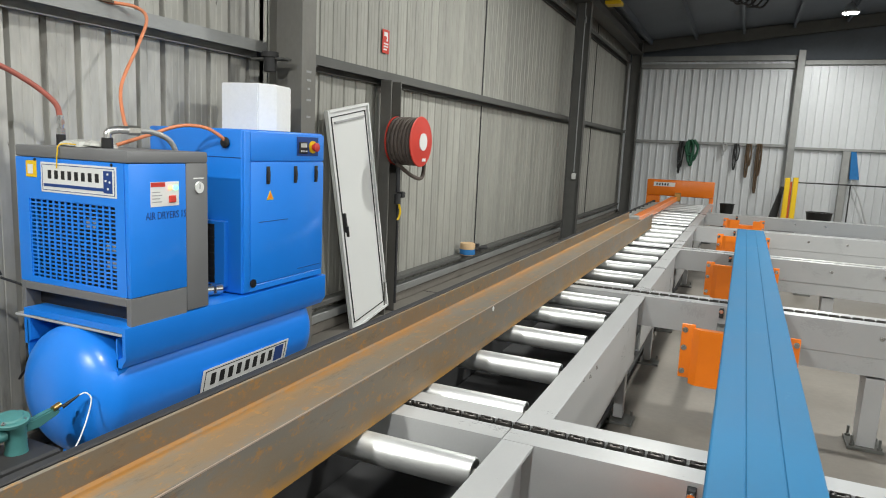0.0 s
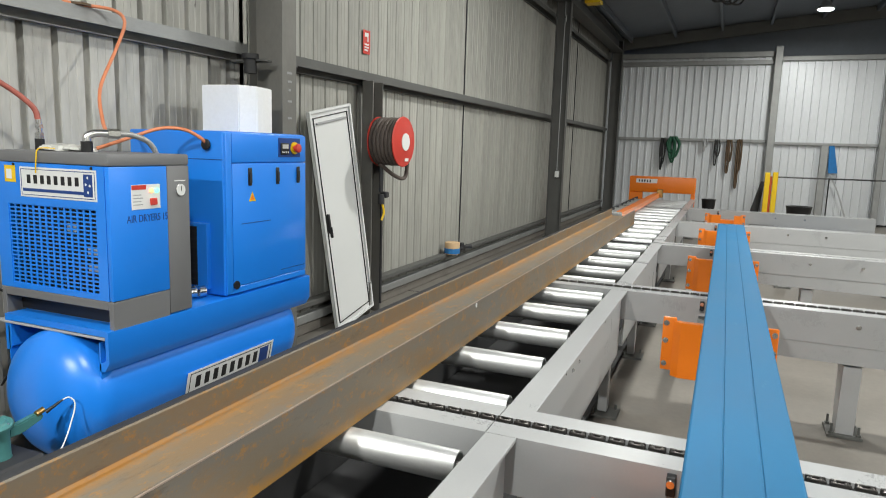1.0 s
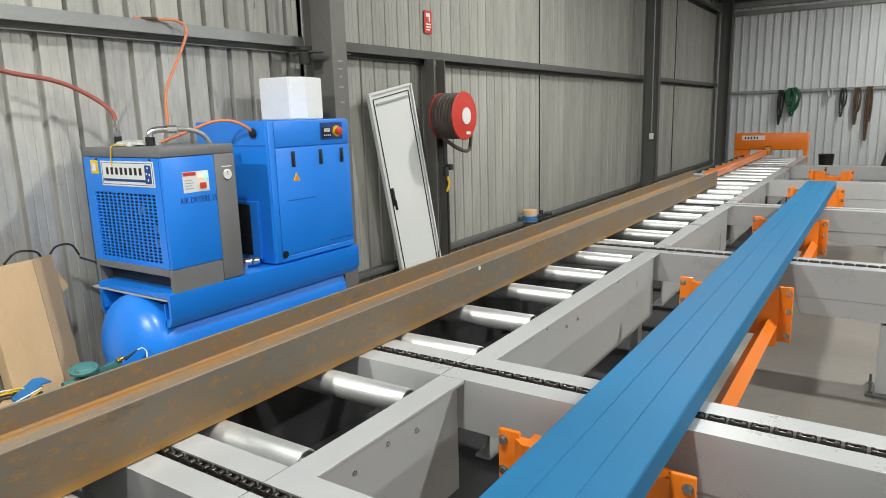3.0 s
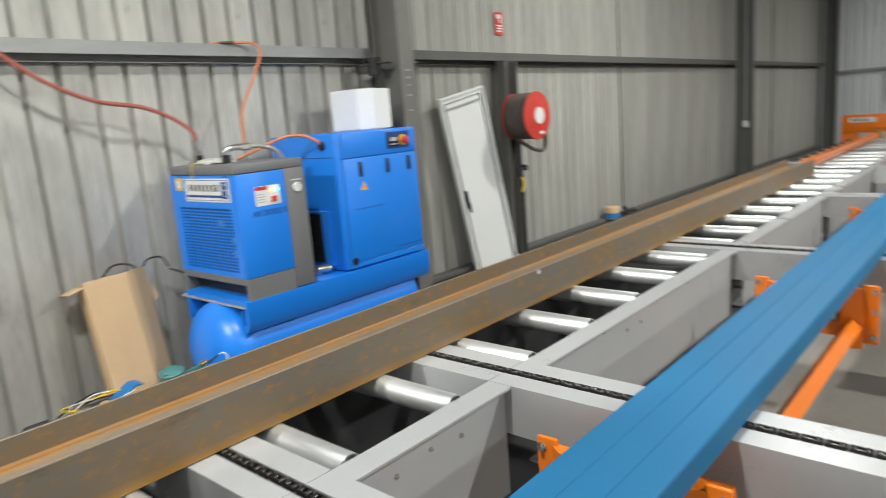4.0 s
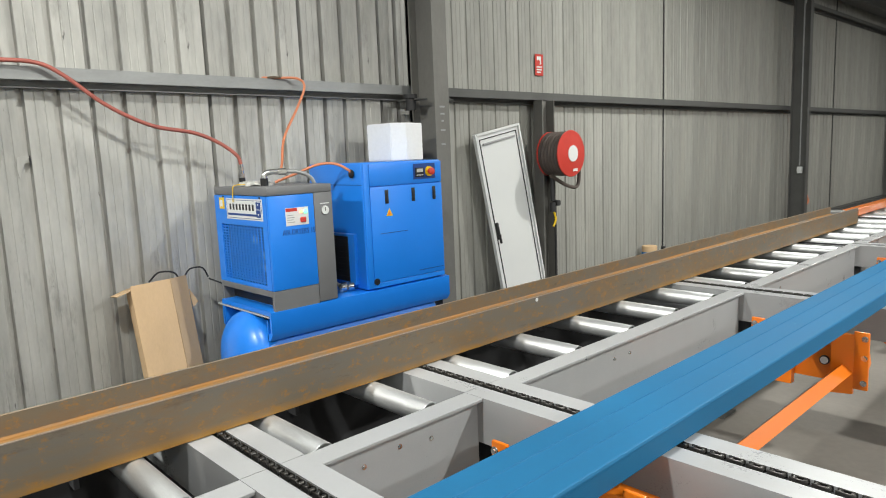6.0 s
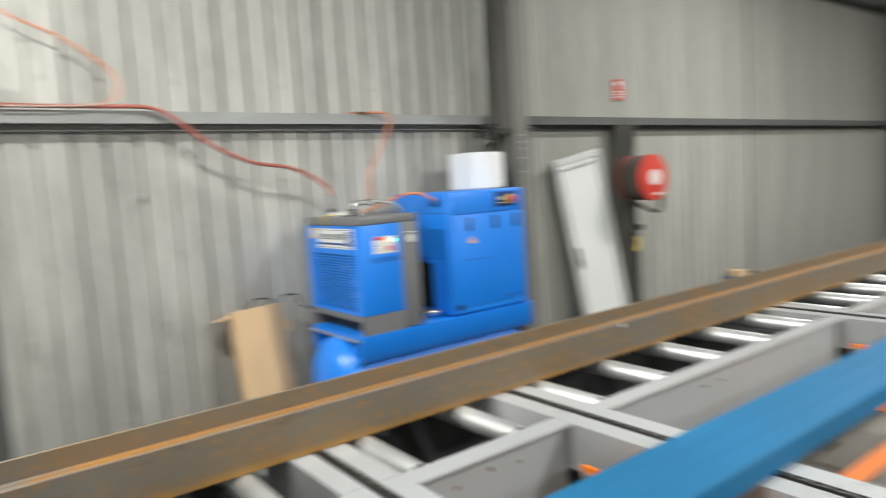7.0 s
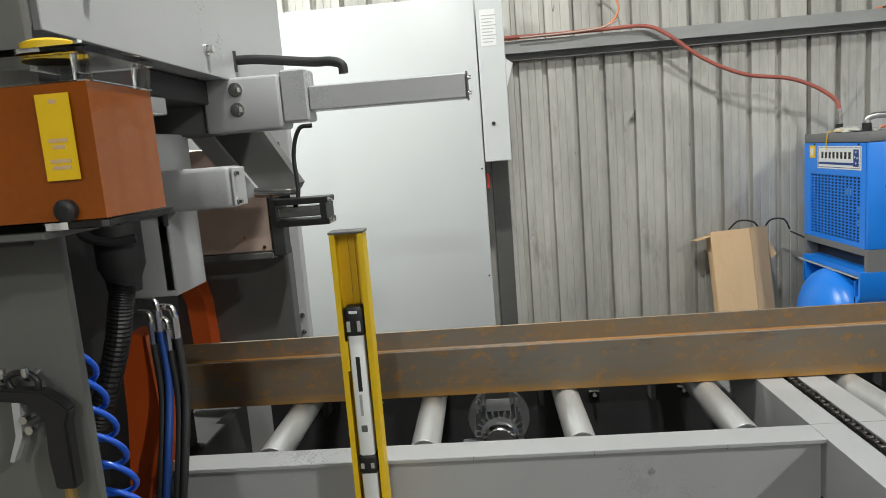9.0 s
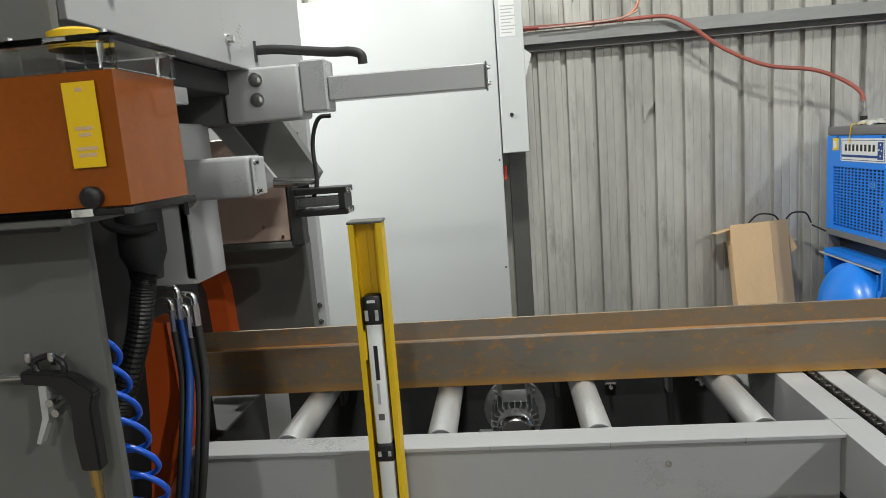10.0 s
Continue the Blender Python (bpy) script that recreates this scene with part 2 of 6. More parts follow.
M_CLEAR = clear("clear_acrylic", (0.97, 0.97, 0.965), 0.05, 1.0, 1.2)
M_OIL = mat("amber_oil", (0.27, 0.066, 0.004), 0.16, vary=0.22, scale=4, bump=0.0, coat=0.5)


# ---- mesh helpers ----
def box(bm, x0, x1, y0, y1, z0, z1, bevel=0.0, seg=1):
    geo = bmesh.ops.create_cube(bm, size=1.0)
    vs = geo["verts"]
    for v in vs:
        v.co = Vector(((x0 + x1) / 2 + v.co.x * (x1 - x0), (y0 + y1) / 2 + v.co.y * (y1 - y0), (z0 + z1) / 2 + v.co.z * (z1 - z0)))
    if bevel:
        es = list({e for v in vs for e in v.link_edges})
        bmesh.ops.bevel(bm, geom=es, offset=bevel, segments=seg, profile=0.5, affect="EDGES", clamp_overlap=True)
    return bm


def cyl(bm, p0, p1, r, seg=20, r2=None, bevel=0.0):
    p0, p1 = Vector(p0), Vector(p1)
    d = p1 - p0
    m = Matrix.Translation((p0 + p1) / 2) @ d.to_track_quat("Z", "Y").to_matrix().to_4x4()
    geo = bmesh.ops.create_cone(bm, cap_ends=True, cap_tris=False, segments=seg, radius1=r, radius2=r if r2 is None else r2, depth=d.length, matrix=m)
    if bevel:
        es = [e for e in {e for v in geo["verts"] for e in v.link_edges} if any(len(f.verts) > 4 for f in e.link_faces)]
        bmesh.ops.bevel(bm, geom=es, offset=bevel, segments=2, profile=0.5, affect="EDGES", clamp_overlap=True)
    return bm


def prism(bm, pts, axis, a, b):
    """A closed outline of pairs, pushed from a to b along axis: x takes (y, z), y takes (x, z), z takes (x, y)."""
    def at(p, w):
        return {"x": (w, p[0], p[1]), "y": (p[0], w, p[1]), "z": (p[0], p[1], w)}[axis]
    lo = [bm.verts.new(at(p, a)) for p in pts]
    hi = [bm.verts.new(at(p, b)) for p in pts]
    n = len(pts)
    fs = [bm.faces.new(lo), bm.faces.new(list(reversed(hi)))]
    fs += [bm.faces.new((lo[(k + 1) % n], lo[k], hi[k], hi[(k + 1) % n])) for k in range(n)]
    bmesh.ops.recalc_face_normals(bm, faces=fs)
    return bm


def smooth_path(pts, step=6):
    """Catmull-Rom points through the given places."""
    p = [Vector(q) for q in pts]
    p = [p[0] * 2 - p[1]] + p + [p[-1] * 2 - p[-2]]
    out = []
    for k in range(1, len(p) - 2):
        a, b, c, d = p[k - 1:k + 3]
        for j in range(step):
            t = j / step
            out.append(0.5 * (2 * b + (c - a) * t + (2 * a - 5 * b + 4 * c - d) * t * t + (3 * b - 3 * c + d - a) * t ** 3))
    return out + [p[-2]]


def tube(bm, pts, r, seg=10, step=6, rib=0.0):
    """A round hose along a smooth path; rib makes its radius swell ring by ring."""
    path = smooth_path(pts, step)
    up, rings = Vector((0.13, 0.31, 0.94)), []
    for k, p in enumerate(path):
        d = (path[min(k + 1, len(path) - 1)] - path[max(k - 1, 0)]).normalized()
        side = d.cross(up)
        if side.length < 0.05:
            side = d.cross(Vector((1, 0, 0)))
        side.normalize()
        up2 = side.cross(d)
        rk = r * (1 + (rib if k % 2 else 0))
        rings.append([bm.verts.new(p + (side * math.cos(a) + up2 * math.sin(a)) * rk) for a in [2 * math.pi * j / seg for j in range(seg)]])
        up = up2
    for a, b in zip(rings, rings[1:]):
        for j in range(seg):
            bm.faces.new((a[j], a[(j + 1) % seg], b[(j + 1) % seg], b[j]))
    bm.faces.new(list(reversed(rings[0]))), bm.faces.new(rings[-1])
    return bm


def lathe(bm, prof, origin, axis, seg=32):
    """Turns a profile of (distance along axis, radius) round the axis."""
    q = Vector(axis).to_track_quat("Z", "Y").to_matrix()
    rings = []
    for h, r in prof:
        rings.append([bm.verts.new(Vector(origin) + q @ Vector((r * math.cos(a), r * math.sin(a), h))) for a in [2 * math.pi * j / seg for j in range(seg)]])
    for a, b in zip(rings, rings[1:]):
        for j in range(seg):
            bm.faces.new((a[j], a[(j + 1) % seg], b[(j + 1) % seg], b[j]))
    bm.faces.new(list(reversed(rings[0]))), bm.faces.new(rings[-1])
    return bm


def BM():
    return bmesh.new()


def mesh_of(name, bm, material, smooth=None):
    bmesh.ops.recalc_face_normals(bm, faces=bm.faces)
    me = bpy.data.meshes.new(name)
    bm.to_mesh(me)
    bm.free()
    me.materials.append(material)
    if smooth:
        me.shade_smooth()
        me.set_sharp_from_angle(angle=radians(smooth))
    return me


def part(name, bm, material, parent, label="", smooth=35):
    ob = new(name, mesh_of(name, bm, material, smooth))
    ob.parent = parent
    return tagged(ob, label)


def piece(name, me, parent, at):
    ob = new(name, me)
    ob.parent = parent
    ob.location = at
    return ob


def thing(name, label, category, group="", kind=""):
    return tagged(new(name), label, category, group, kind)


def solo(name, bm, material, label, category, group="", kind="", smooth=35):
    return tagged(new(name, mesh_of(name, bm, material, smooth)), label, category, group, kind)


def bolt(parent, at, axis, r=0.009, h=0.008, material=None, name="bolt"):
    d = Vector(axis)
    bm = BM()
    cyl(bm, Vector(at), Vector(at) + d * h * 0.35, r * 1.5, 14)
    cyl(bm, Vector(at) + d * h * 0.35, Vector(at) + d * h * 1.35, r, 6)
    return part(name, bm, material or M_CHROME, parent)


# ---- the hall ----
WALL_X, FAR_Y, BACK_Y, RIGHT_X = -3.42, 20.5, -9.0, 11.0
PITCH = 0.1990


def roof_z(x):
    return 4.95 + 0.10 * (x + 3.42)


bm = BM()
box(bm, WALL_X - 0.4, RIGHT_X + 0.4, BACK_Y - 0.4, FAR_Y + 0.4, -0.2, 0.0)
floor = solo("floor", bm, M_FLOOR, "stained grey concrete workshop floor", "floor", kind="structure")
# saw-cut joints of the slab
for k, y in enumerate((-4.0, 1.5, 7.0, 12.5, 18.0)):
    bm = BM()
    box(bm, WALL_X, RIGHT_X, y - 0.004, y + 0.004, 0.0, 0.004)
    part("floor_joint", bm, M_DARK, floor)


def sheet_mesh(name, ribs, z0, z1, material, out=-1.0, depth=0.03, along="y"):
    """A trapezoidal cladding sheet: wide pans and narrow ribs, with two shallow creases in each pan."""
    prof = []
    for k in range(ribs):
        a = k * PITCH
        for s, d in ((0.0, 0.0), (0.008, depth), (0.036, depth), (0.044, 0.0), (0.092, 0.0), (0.096, 0.003), (0.102, 0.0), (0.146, 0.0), (0.150, 0.003), (0.156, 0.0)):
            prof.append((a + s, d * out))
    prof.append((ribs * PITCH + 0.01, -0.002 * out))
    bm = BM()
    rows = []
    for z in (z0, z1):
        rows.append([bm.verts.new((d, s, z) if along == "y" else (s, -d, z)) for s, d in prof])
    for k in range(len(prof) - 1):
        bm.faces.new((rows[0][k], rows[0][k + 1], rows[1][k + 1], rows[1][k]))
    return mesh_of(name, bm, material)


def clad(name, label, y0, y1, z0, z1, material=M_SHEET, depth=0.042, shift=0.0):
    """A stretch of the long wall, sheet by sheet."""
    bm = BM()
    box(bm, WALL_X - 0.20, WALL_X - 0.06, y0, y1, z0, z1)
    wall = solo(name, bm, M_DARK, label, "wall", kind="structure")
    step = 4 * PITCH
    n = round((y1 - y0) / step + 0.45)
    me = sheet_mesh("sheet", 4, z0, z1, material, depth=depth)
    for k in range(n):
        piece("sheet", me, wall, (WALL_X + 0.0015 * (k % 2), y0 + shift + k * step, 0))
    return wall


clad("wall_west_upper", "weathered grey corrugated steel wall cladding above the girt", BACK_Y, 3.98, 2.36, 5.0, shift=-0.054)
clad("wall_west_lower", "weathered grey corrugated steel wall cladding with scuffs and dents", BACK_Y, 3.98, 0.16, 2.365, shift=-0.054)
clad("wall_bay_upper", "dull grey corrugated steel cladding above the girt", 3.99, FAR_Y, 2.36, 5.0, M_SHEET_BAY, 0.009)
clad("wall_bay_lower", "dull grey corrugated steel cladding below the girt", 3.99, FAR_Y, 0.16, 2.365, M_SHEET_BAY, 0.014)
bm = BM()
box(bm, WALL_X - 0.20, WALL_X + 0.05, BACK_Y, FAR_Y, 0.0, 0.10, 0.01)
solo("wall_kerb", bm, M_FLOOR, "low concrete kerb under the wall cladding", "kerb", kind="structure")

# girts: channels lying along the wall
for z in (2.36, 4.30):
    for y0, y1 in ((BACK_Y, 3.984), (3.986, 13.019), (13.021, 20.0)):
        bm = BM()
        prism(bm, [(WALL_X + 0.012, z + 0.07), (WALL_X + 0.13, z + 0.07), (WALL_X + 0.13, z - 0.01), (WALL_X + 0.126, z - 0.01), (WALL_X + 0.126, z + 0.064),
                   (WALL_X + 0.012, z + 0.064)], "y", y0, y1)
        box(bm, WALL_X + 0.012, WALL_X + 0.05, y0, y1, z - 0.05, z - 0.044)
        box(bm, WALL_X + 0.012, WALL_X + 0.018, y0, y1, z - 0.05, z + 0.065)
        solo("girt", bm, M_GIRT if y0 < 0 else M_STEEL_DARK, "dusty galvanised steel girt along the cladding" if y0 < 0 else "dark grey painted steel girt along the cladding", "girt", "wall girts", "structure")
bm = BM()
box(bm, WALL_X + 0.012, WALL_X + 0.09, 4.1, 20.0, 0.12, 0.20, 0.006)
solo("base_rail", bm, M_GIRT, "grey steel base rail at the foot of the cladding", "rail", kind="structure")
bm = BM()
box(bm, WALL_X + 0.012, WALL_X + 0.12, 4.1, 20.0, 0.27, 0.32, 0.006)
solo("lower_rail", bm, M_STEEL_DARK, "dark steel rail low on the wall", "rail", kind="structure")


def i_column(name, y0, y1, x_in, x_out, z1, label, steel=M_STEEL_DARK):
    t = 0.014
    ob = thing(name, label, "column", "portal columns", "structure")
    bm = BM()
    box(bm, x_in - t, x_in, y0, y1, 0, z1, 0.002)
    part("inner_flange", bm, steel, ob)
    bm = BM()
    box(bm, x_out, x_out + t, y0, y1, 0, z1, 0.002)
    part("outer_flange", bm, steel, ob)
    bm = BM()
    ym = (y0 + y1) / 2
    box(bm, x_out + t, x_in - t, ym - 0.005, ym + 0.005, 0, z1)
    part("web", bm, steel, ob)
    bm = BM()
    box(bm, x_out - 0.03, x_in + 0.06, y0 - 0.06, y1 + 0.06, 0.0, 0.025, 0.003)
    part("base_plate", bm, steel, ob)
    return ob


col1 = i_column("column_1", 3.90, 4.07, -2.93, -3.23, 5.0, "weathered grey steel portal column with chalk marks", M_COLUMN)
col2 = i_column("column_2", 12.95, 13.09, -2.94, -3.225, 5.0, "dark steel portal column with a conduit and switch")
col3 = i_column("column_3", 19.9, 20.08, -2.98, -3.26, 5.0, "dark steel corner column")
col0 = i_column("column_0", -5.1, -4.93, -2.93, -3.23, 5.0, "weathered grey steel portal column", M_COLUMN)
# cleats that carry the girts on the first column
for y0, y1 in ((3.80, 3.90), (4.07, 4.22)):
    bm = BM()
    box(bm, -3.30, -3.02, y0, y1, 2.285, 2.30, 0.002)
    part("girt_cleat", bm, M_STEEL_DARK, col1)
bm = BM()
cyl(bm, (-3.13, 3.80, 2.30), (-3.13, 3.80, 2.335), 0.06, 18)
cyl(bm, (-3.13, 3.80, 2.20), (-3.13, 3.80, 2.30), 0.045, 18)
part("cable_gland", bm, M_RUBBER, col1)
# chalk writing on the column that cannot be read
for k, (z, w) in enumerate(((2.22, 0.06), (2.16, 0.05), (2.10, 0.03), (2.02, 0.055), (1.90, 0.05))):
    bm = BM()
    box(bm, -2.93, -2.9285, 3.985 - w / 2, 3.985 + w / 2, z - 0.008, z + 0.008)
    part("chalk_mark", bm, M_GIRT, col1)

# far gable wall
bm = BM()
box(bm, WALL_X - 0.2, RIGHT_X, FAR_Y + 0.06, FAR_Y + 0.2, 0, 4.45)
far_wall = solo("wall_north", bm, M_DARK, "bright zinc corrugated end wall", "wall", kind="structure")
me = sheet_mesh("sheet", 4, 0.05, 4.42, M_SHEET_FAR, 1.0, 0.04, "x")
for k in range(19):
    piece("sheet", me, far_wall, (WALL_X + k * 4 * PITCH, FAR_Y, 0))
for z0, z1, x0, x1 in ((2.12, 2.20, -3.1, 0.97), (2.08, 2.15, 1.17, 10.9), (4.22, 4.34, -3.1, 0.97), (4.30, 4.42, 1.17, 10.9), (4.42, 4.56, -3.1, 0.97)):
    bm = BM()
    box(bm, x0, x1, FAR_Y - 0.12, FAR_Y - 0.015, z0, z1, 0.006)
    solo("end_girt", bm, M_GIRT, "galvanised steel girt on the end wall", "girt", "end wall girts", "structure")
for x, w, z1 in ((0.98, 0.18, 4.66), (3.6, 0.14, 4.4), (7.2, 0.22, 4.6)):
    bm = BM()
    box(bm, x, x + w, FAR_Y - 0.32, FAR_Y - 0.13, 0, z1, 0.01)
    solo("end_post", bm, M_GIRT, "grey steel post in front of the end wall", "post", "end wall posts", "structure")
bm = BM()
prism(bm, [(WALL_X - 0.2, 4.45), (RIGHT_X, 4.45), (RIGHT_X, roof_z(RIGHT_X)), (WALL_X - 0.2, roof_z(WALL_X - 0.2))], "y", FAR_Y + 0.5, FAR_Y + 0.6)
solo("gable_end", bm, M_ROOF, "dark corrugated sheeting high in the gable", "wall", kind="structure")
# rafter along the far gable
bm = BM()
prism(bm, [(WALL_X, roof_z(WALL_X) - 0.32), (RIGHT_X, roof_z(RIGHT_X) - 0.32), (RIGHT_X, roof_z(RIGHT_X) - 0.02), (WALL_X, roof_z(WALL_X) - 0.02)], "y", FAR_Y - 0.25, FAR_Y - 0.05)
solo("rafter", bm, M_STEEL_DARK, "dark steel rafter over the end wall", "rafter", "rafters", "structure")
for y in (13.02, 3.985, -5.0):
    bm = BM()
    prism(bm, [(-3.4, roof_z(-3.4) - 0.32), (RIGHT_X, roof_z(RIGHT_X) - 0.32), (RIGHT_X, roof_z(RIGHT_X) - 0.02), (-3.4, roof_z(-3.4) - 0.02)], "y", y - 0.08, y + 0.08)
    solo("rafter", bm, M_STEEL_DARK, "dark steel rafter under the roof", "rafter", "rafters", "structure")
bm = BM()
prism(bm, [(WALL_X - 0.2, roof_z(WALL_X - 0.2)), (RIGHT_X + 0.3, roof_z(RIGHT_X + 0.3)), (RIGHT_X + 0.3, roof_z(RIGHT_X + 0.3) + 0.05), (WALL_X - 0.2, roof_z(WALL_X - 0.2) + 0.05)],
      "y", BACK_Y - 0.2, FAR_Y + 0.6)
for k in range(12):
    x = WALL_X + 0.6 + k * 1.2
    prism(bm, [(x, roof_z(x) - 0.15), (x + 0.06, roof_z(x) - 0.15), (x + 0.06, roof_z(x) + 0.01), (x, roof_z(x) + 0.01)], "y", BACK_Y, FAR_Y)
solo("ceiling", bm, M_ROOF, "dark steel roof sheeting on purlins", "roof", kind="structure")
for name, b in (("wall_east", (RIGHT_X, RIGHT_X + 0.15, BACK_Y, FAR_Y, 0, 6.4)), ("wall_south", (WALL_X - 0.2, RIGHT_X, BACK_Y - 0.15, BACK_Y, 0, 6.4))):
    bm = BM()
    box(bm, *b)
    solo(name, bm, M_SHEET, "plain grey steel wall closing the workshop", "wall", kind="structure")
# eaves beam
bm = BM()
box(bm, -3.25, -2.95, 4.2, 19.9, 4.55, 4.58)
box(bm, -3.11, -3.09, 4.2, 19.9, 4.58, 4.86)
box(bm, -3.25, -2.95, 4.2, 19.9, 4.86, 4.89)
solo("crane_rail_beam", bm, M_STEEL_DARK, "dark steel crane beam under the eaves", "beam", kind="structure")

# lamps
def high_bay():
    ob = thing("high_bay_lamp", "round white high-bay LED lamp below the roof, some copies added for fill", "lamp", "high-bay lamps")
    bm = BM()
    lathe(bm, [(0.0, 0.17), (0.03, 0.18), (0.06, 0.15), (0.14, 0.09), (0.2, 0.06)], (0, 0, 0), (0, 0, 1), 24)
    part("housing", bm, M_ALU, ob)
    bm = BM()
    cyl(bm, (0, 0, -0.012), (0, 0, -0.002), 0.155, 24)
    part("lens", bm, M_LENS, ob, "glowing white lens")
    bm = BM()
    cyl(bm, (0, 0, 0.2), (0, 0, 0.46), 0.008, 8)
    part("hanger", bm, M_DARK, ob)
    return ob


first = high_bay()
first.location = LAMPS[0][:3]
for x, y, z, watts in LAMPS[1:]:
    copy_thing(first, pose(x, y, z))
for x, y, z, watts in LAMPS:
    data = bpy.data.lights.new("high_bay_light", "AREA")
    data.shape, data.size, data.energy, data.color = "DISK", 0.3, watts, LAMP_TINT
    ob = new("high_bay_light", data)
    ob.location = (x, y, z - 0.03)

# ---- roller table with chain cross-transfer ----
RAIL_Z = 0.795
CROSS = [0.81, 1.85, 4.46, 7.07, 9.68, 12.29]
CROSS_W = 0.245

table = thing("roller_table", "grey painted steel roller conveyor with zinc rollers", "conveyor")
# long rail between the cross beams
edges = [-1.245] + [v for y in CROSS for v in (y, y + CROSS_W)] + [15.2]
for y0, y1 in zip(edges[::2], edges[1::2]):
    bm = BM()
    prism(bm, [(-0.62, RAIL_Z - 0.001), (-0.517, RAIL_Z - 0.001), (-0.515, RAIL_Z - 0.003), (-0.515, RAIL_Z - 0.013), (-0.517, RAIL_Z - 0.015), (-0.543, RAIL_Z - 0.015), (-0.549, RAIL_Z - 0.021),
               (-0.549, RAIL_Z - 0.455), (-0.551, RAIL_Z - 0.457), (-0.62, RAIL_Z - 0.457), (-0.62, RAIL_Z - 0.445), (-0.560, RAIL_Z - 0.445),
               (-0.560, RAIL_Z - 0.015), (-0.62, RAIL_Z - 0.015)], "y", y0 + 0.0008, y1 - 0.0008)
    part("long_rail", bm, M_GREY, table)
for y in (-0.25, 0.12, 0.52, 2.6, 3.6, 5.6, 6.4):
    bm = BM()
    box(bm, -0.615, -0.5146, y - 0.0007, y + 0.0007, RAIL_Z - 0.02, RAIL_Z - 0.0015)
    part("weld_seam", bm, M_GREY_DK, table)
# tray, back rail and brackets: shade under the rollers painted as near-black
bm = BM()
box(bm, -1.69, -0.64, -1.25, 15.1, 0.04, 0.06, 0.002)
part("drip_tray", bm, M_DARK, table, "dark tray under the rollers with shade put into its colour")
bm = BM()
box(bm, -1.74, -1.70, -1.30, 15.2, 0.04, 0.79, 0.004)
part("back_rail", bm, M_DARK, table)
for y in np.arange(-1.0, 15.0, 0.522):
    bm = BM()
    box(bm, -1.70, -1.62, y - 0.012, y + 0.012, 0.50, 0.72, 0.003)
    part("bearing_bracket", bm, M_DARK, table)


def roller_mesh():
    bm = BM()
    L0, L1, r = -1.03, 0.0, 0.05
    prof = [(0.0, r - 0.006), (0.0, r - 0.001), (0.002, r), (L1 - L0 - 0.002, r), (L1 - L0, r - 0.001), (L1 - L0, r - 0.006), (L1 - L0 - 0.02, r - 0.006), (L1 - L0 - 0.02, 0.016),
            (L1 - L0 + 0.015, 0.016), (L1 - L0 + 0.015, 0.001)]
    lathe(bm, prof, (L0, 0, 0), (1, 0, 0), 28)
    return mesh_of("roller", bm, M_ROLLER, 35)


ROLLER = roller_mesh()
for k in range(30):
    y = -0.94 + k * 0.522
    ob = piece("roller", ROLLER, table, (-0.645, y, RAIL_Z - 0.048))
    ob.rotation_euler = (k * 1.7, 0, 0)
for y in (-0.9, 0.55, 3.0, 4.2, 5.6, 6.8, 9.4, 12.0, 14.6):
    for x in (-0.575, -1.785):
        bm = BM()
        box(bm, x - 0.04, x + 0.02, y - 0.04, y + 0.04, 0.03, 0.337 if x > -1 else 0.536, 0.004)
        # back legs take the darker grey to hold the shade below the table
        part("leg", bm, M_GREY if x > -1 else M_GREY_DK, table)
        bm = BM()
        box(bm, x - 0.09, x + 0.09, y - 0.09, y + 0.09, 0.0, 0.018, 0.002)
        cyl(bm, (x - 0.065, y - 0.065, 0.018), (x - 0.065, y - 0.065, 0.05), 0.01, 8)
        cyl(bm, (x + 0.065, y + 0.065, 0.018), (x + 0.065, y + 0.065, 0.05), 0.01, 8)
        part("foot_plate", bm, M_GREY_DK, table)
for y in (1.25, 1.42, 1.58, 2.9, 3.05, 0.3, -0.55, 5.2, 7.9):
    bolt(table, (-0.549, y, 0.70 if y != 1.42 else 0.72), (1, 0, 0), 0.007, 0.006)


def link_mesh():
    """One side-by-side pair of chain plates with its roller."""
    bm = BM()
    for s in (-0.011, 0.011):
        box(bm, -0.027, 0.027, s - 0.002, s + 0.002, -0.010, 0.010, 0.003)
    cyl(bm, (0.016, -0.014, 0), (0.016, 0.014, 0), 0.008, 10)
    cyl(bm, (-0.016, -0.0085, 0), (-0.016, 0.0085, 0), 0.008, 10)
    return mesh_of("link", bm, M_CHAIN, 40)


LINK = link_mesh()
X_LEFT, X_RIGHT = -1.66, 2.3


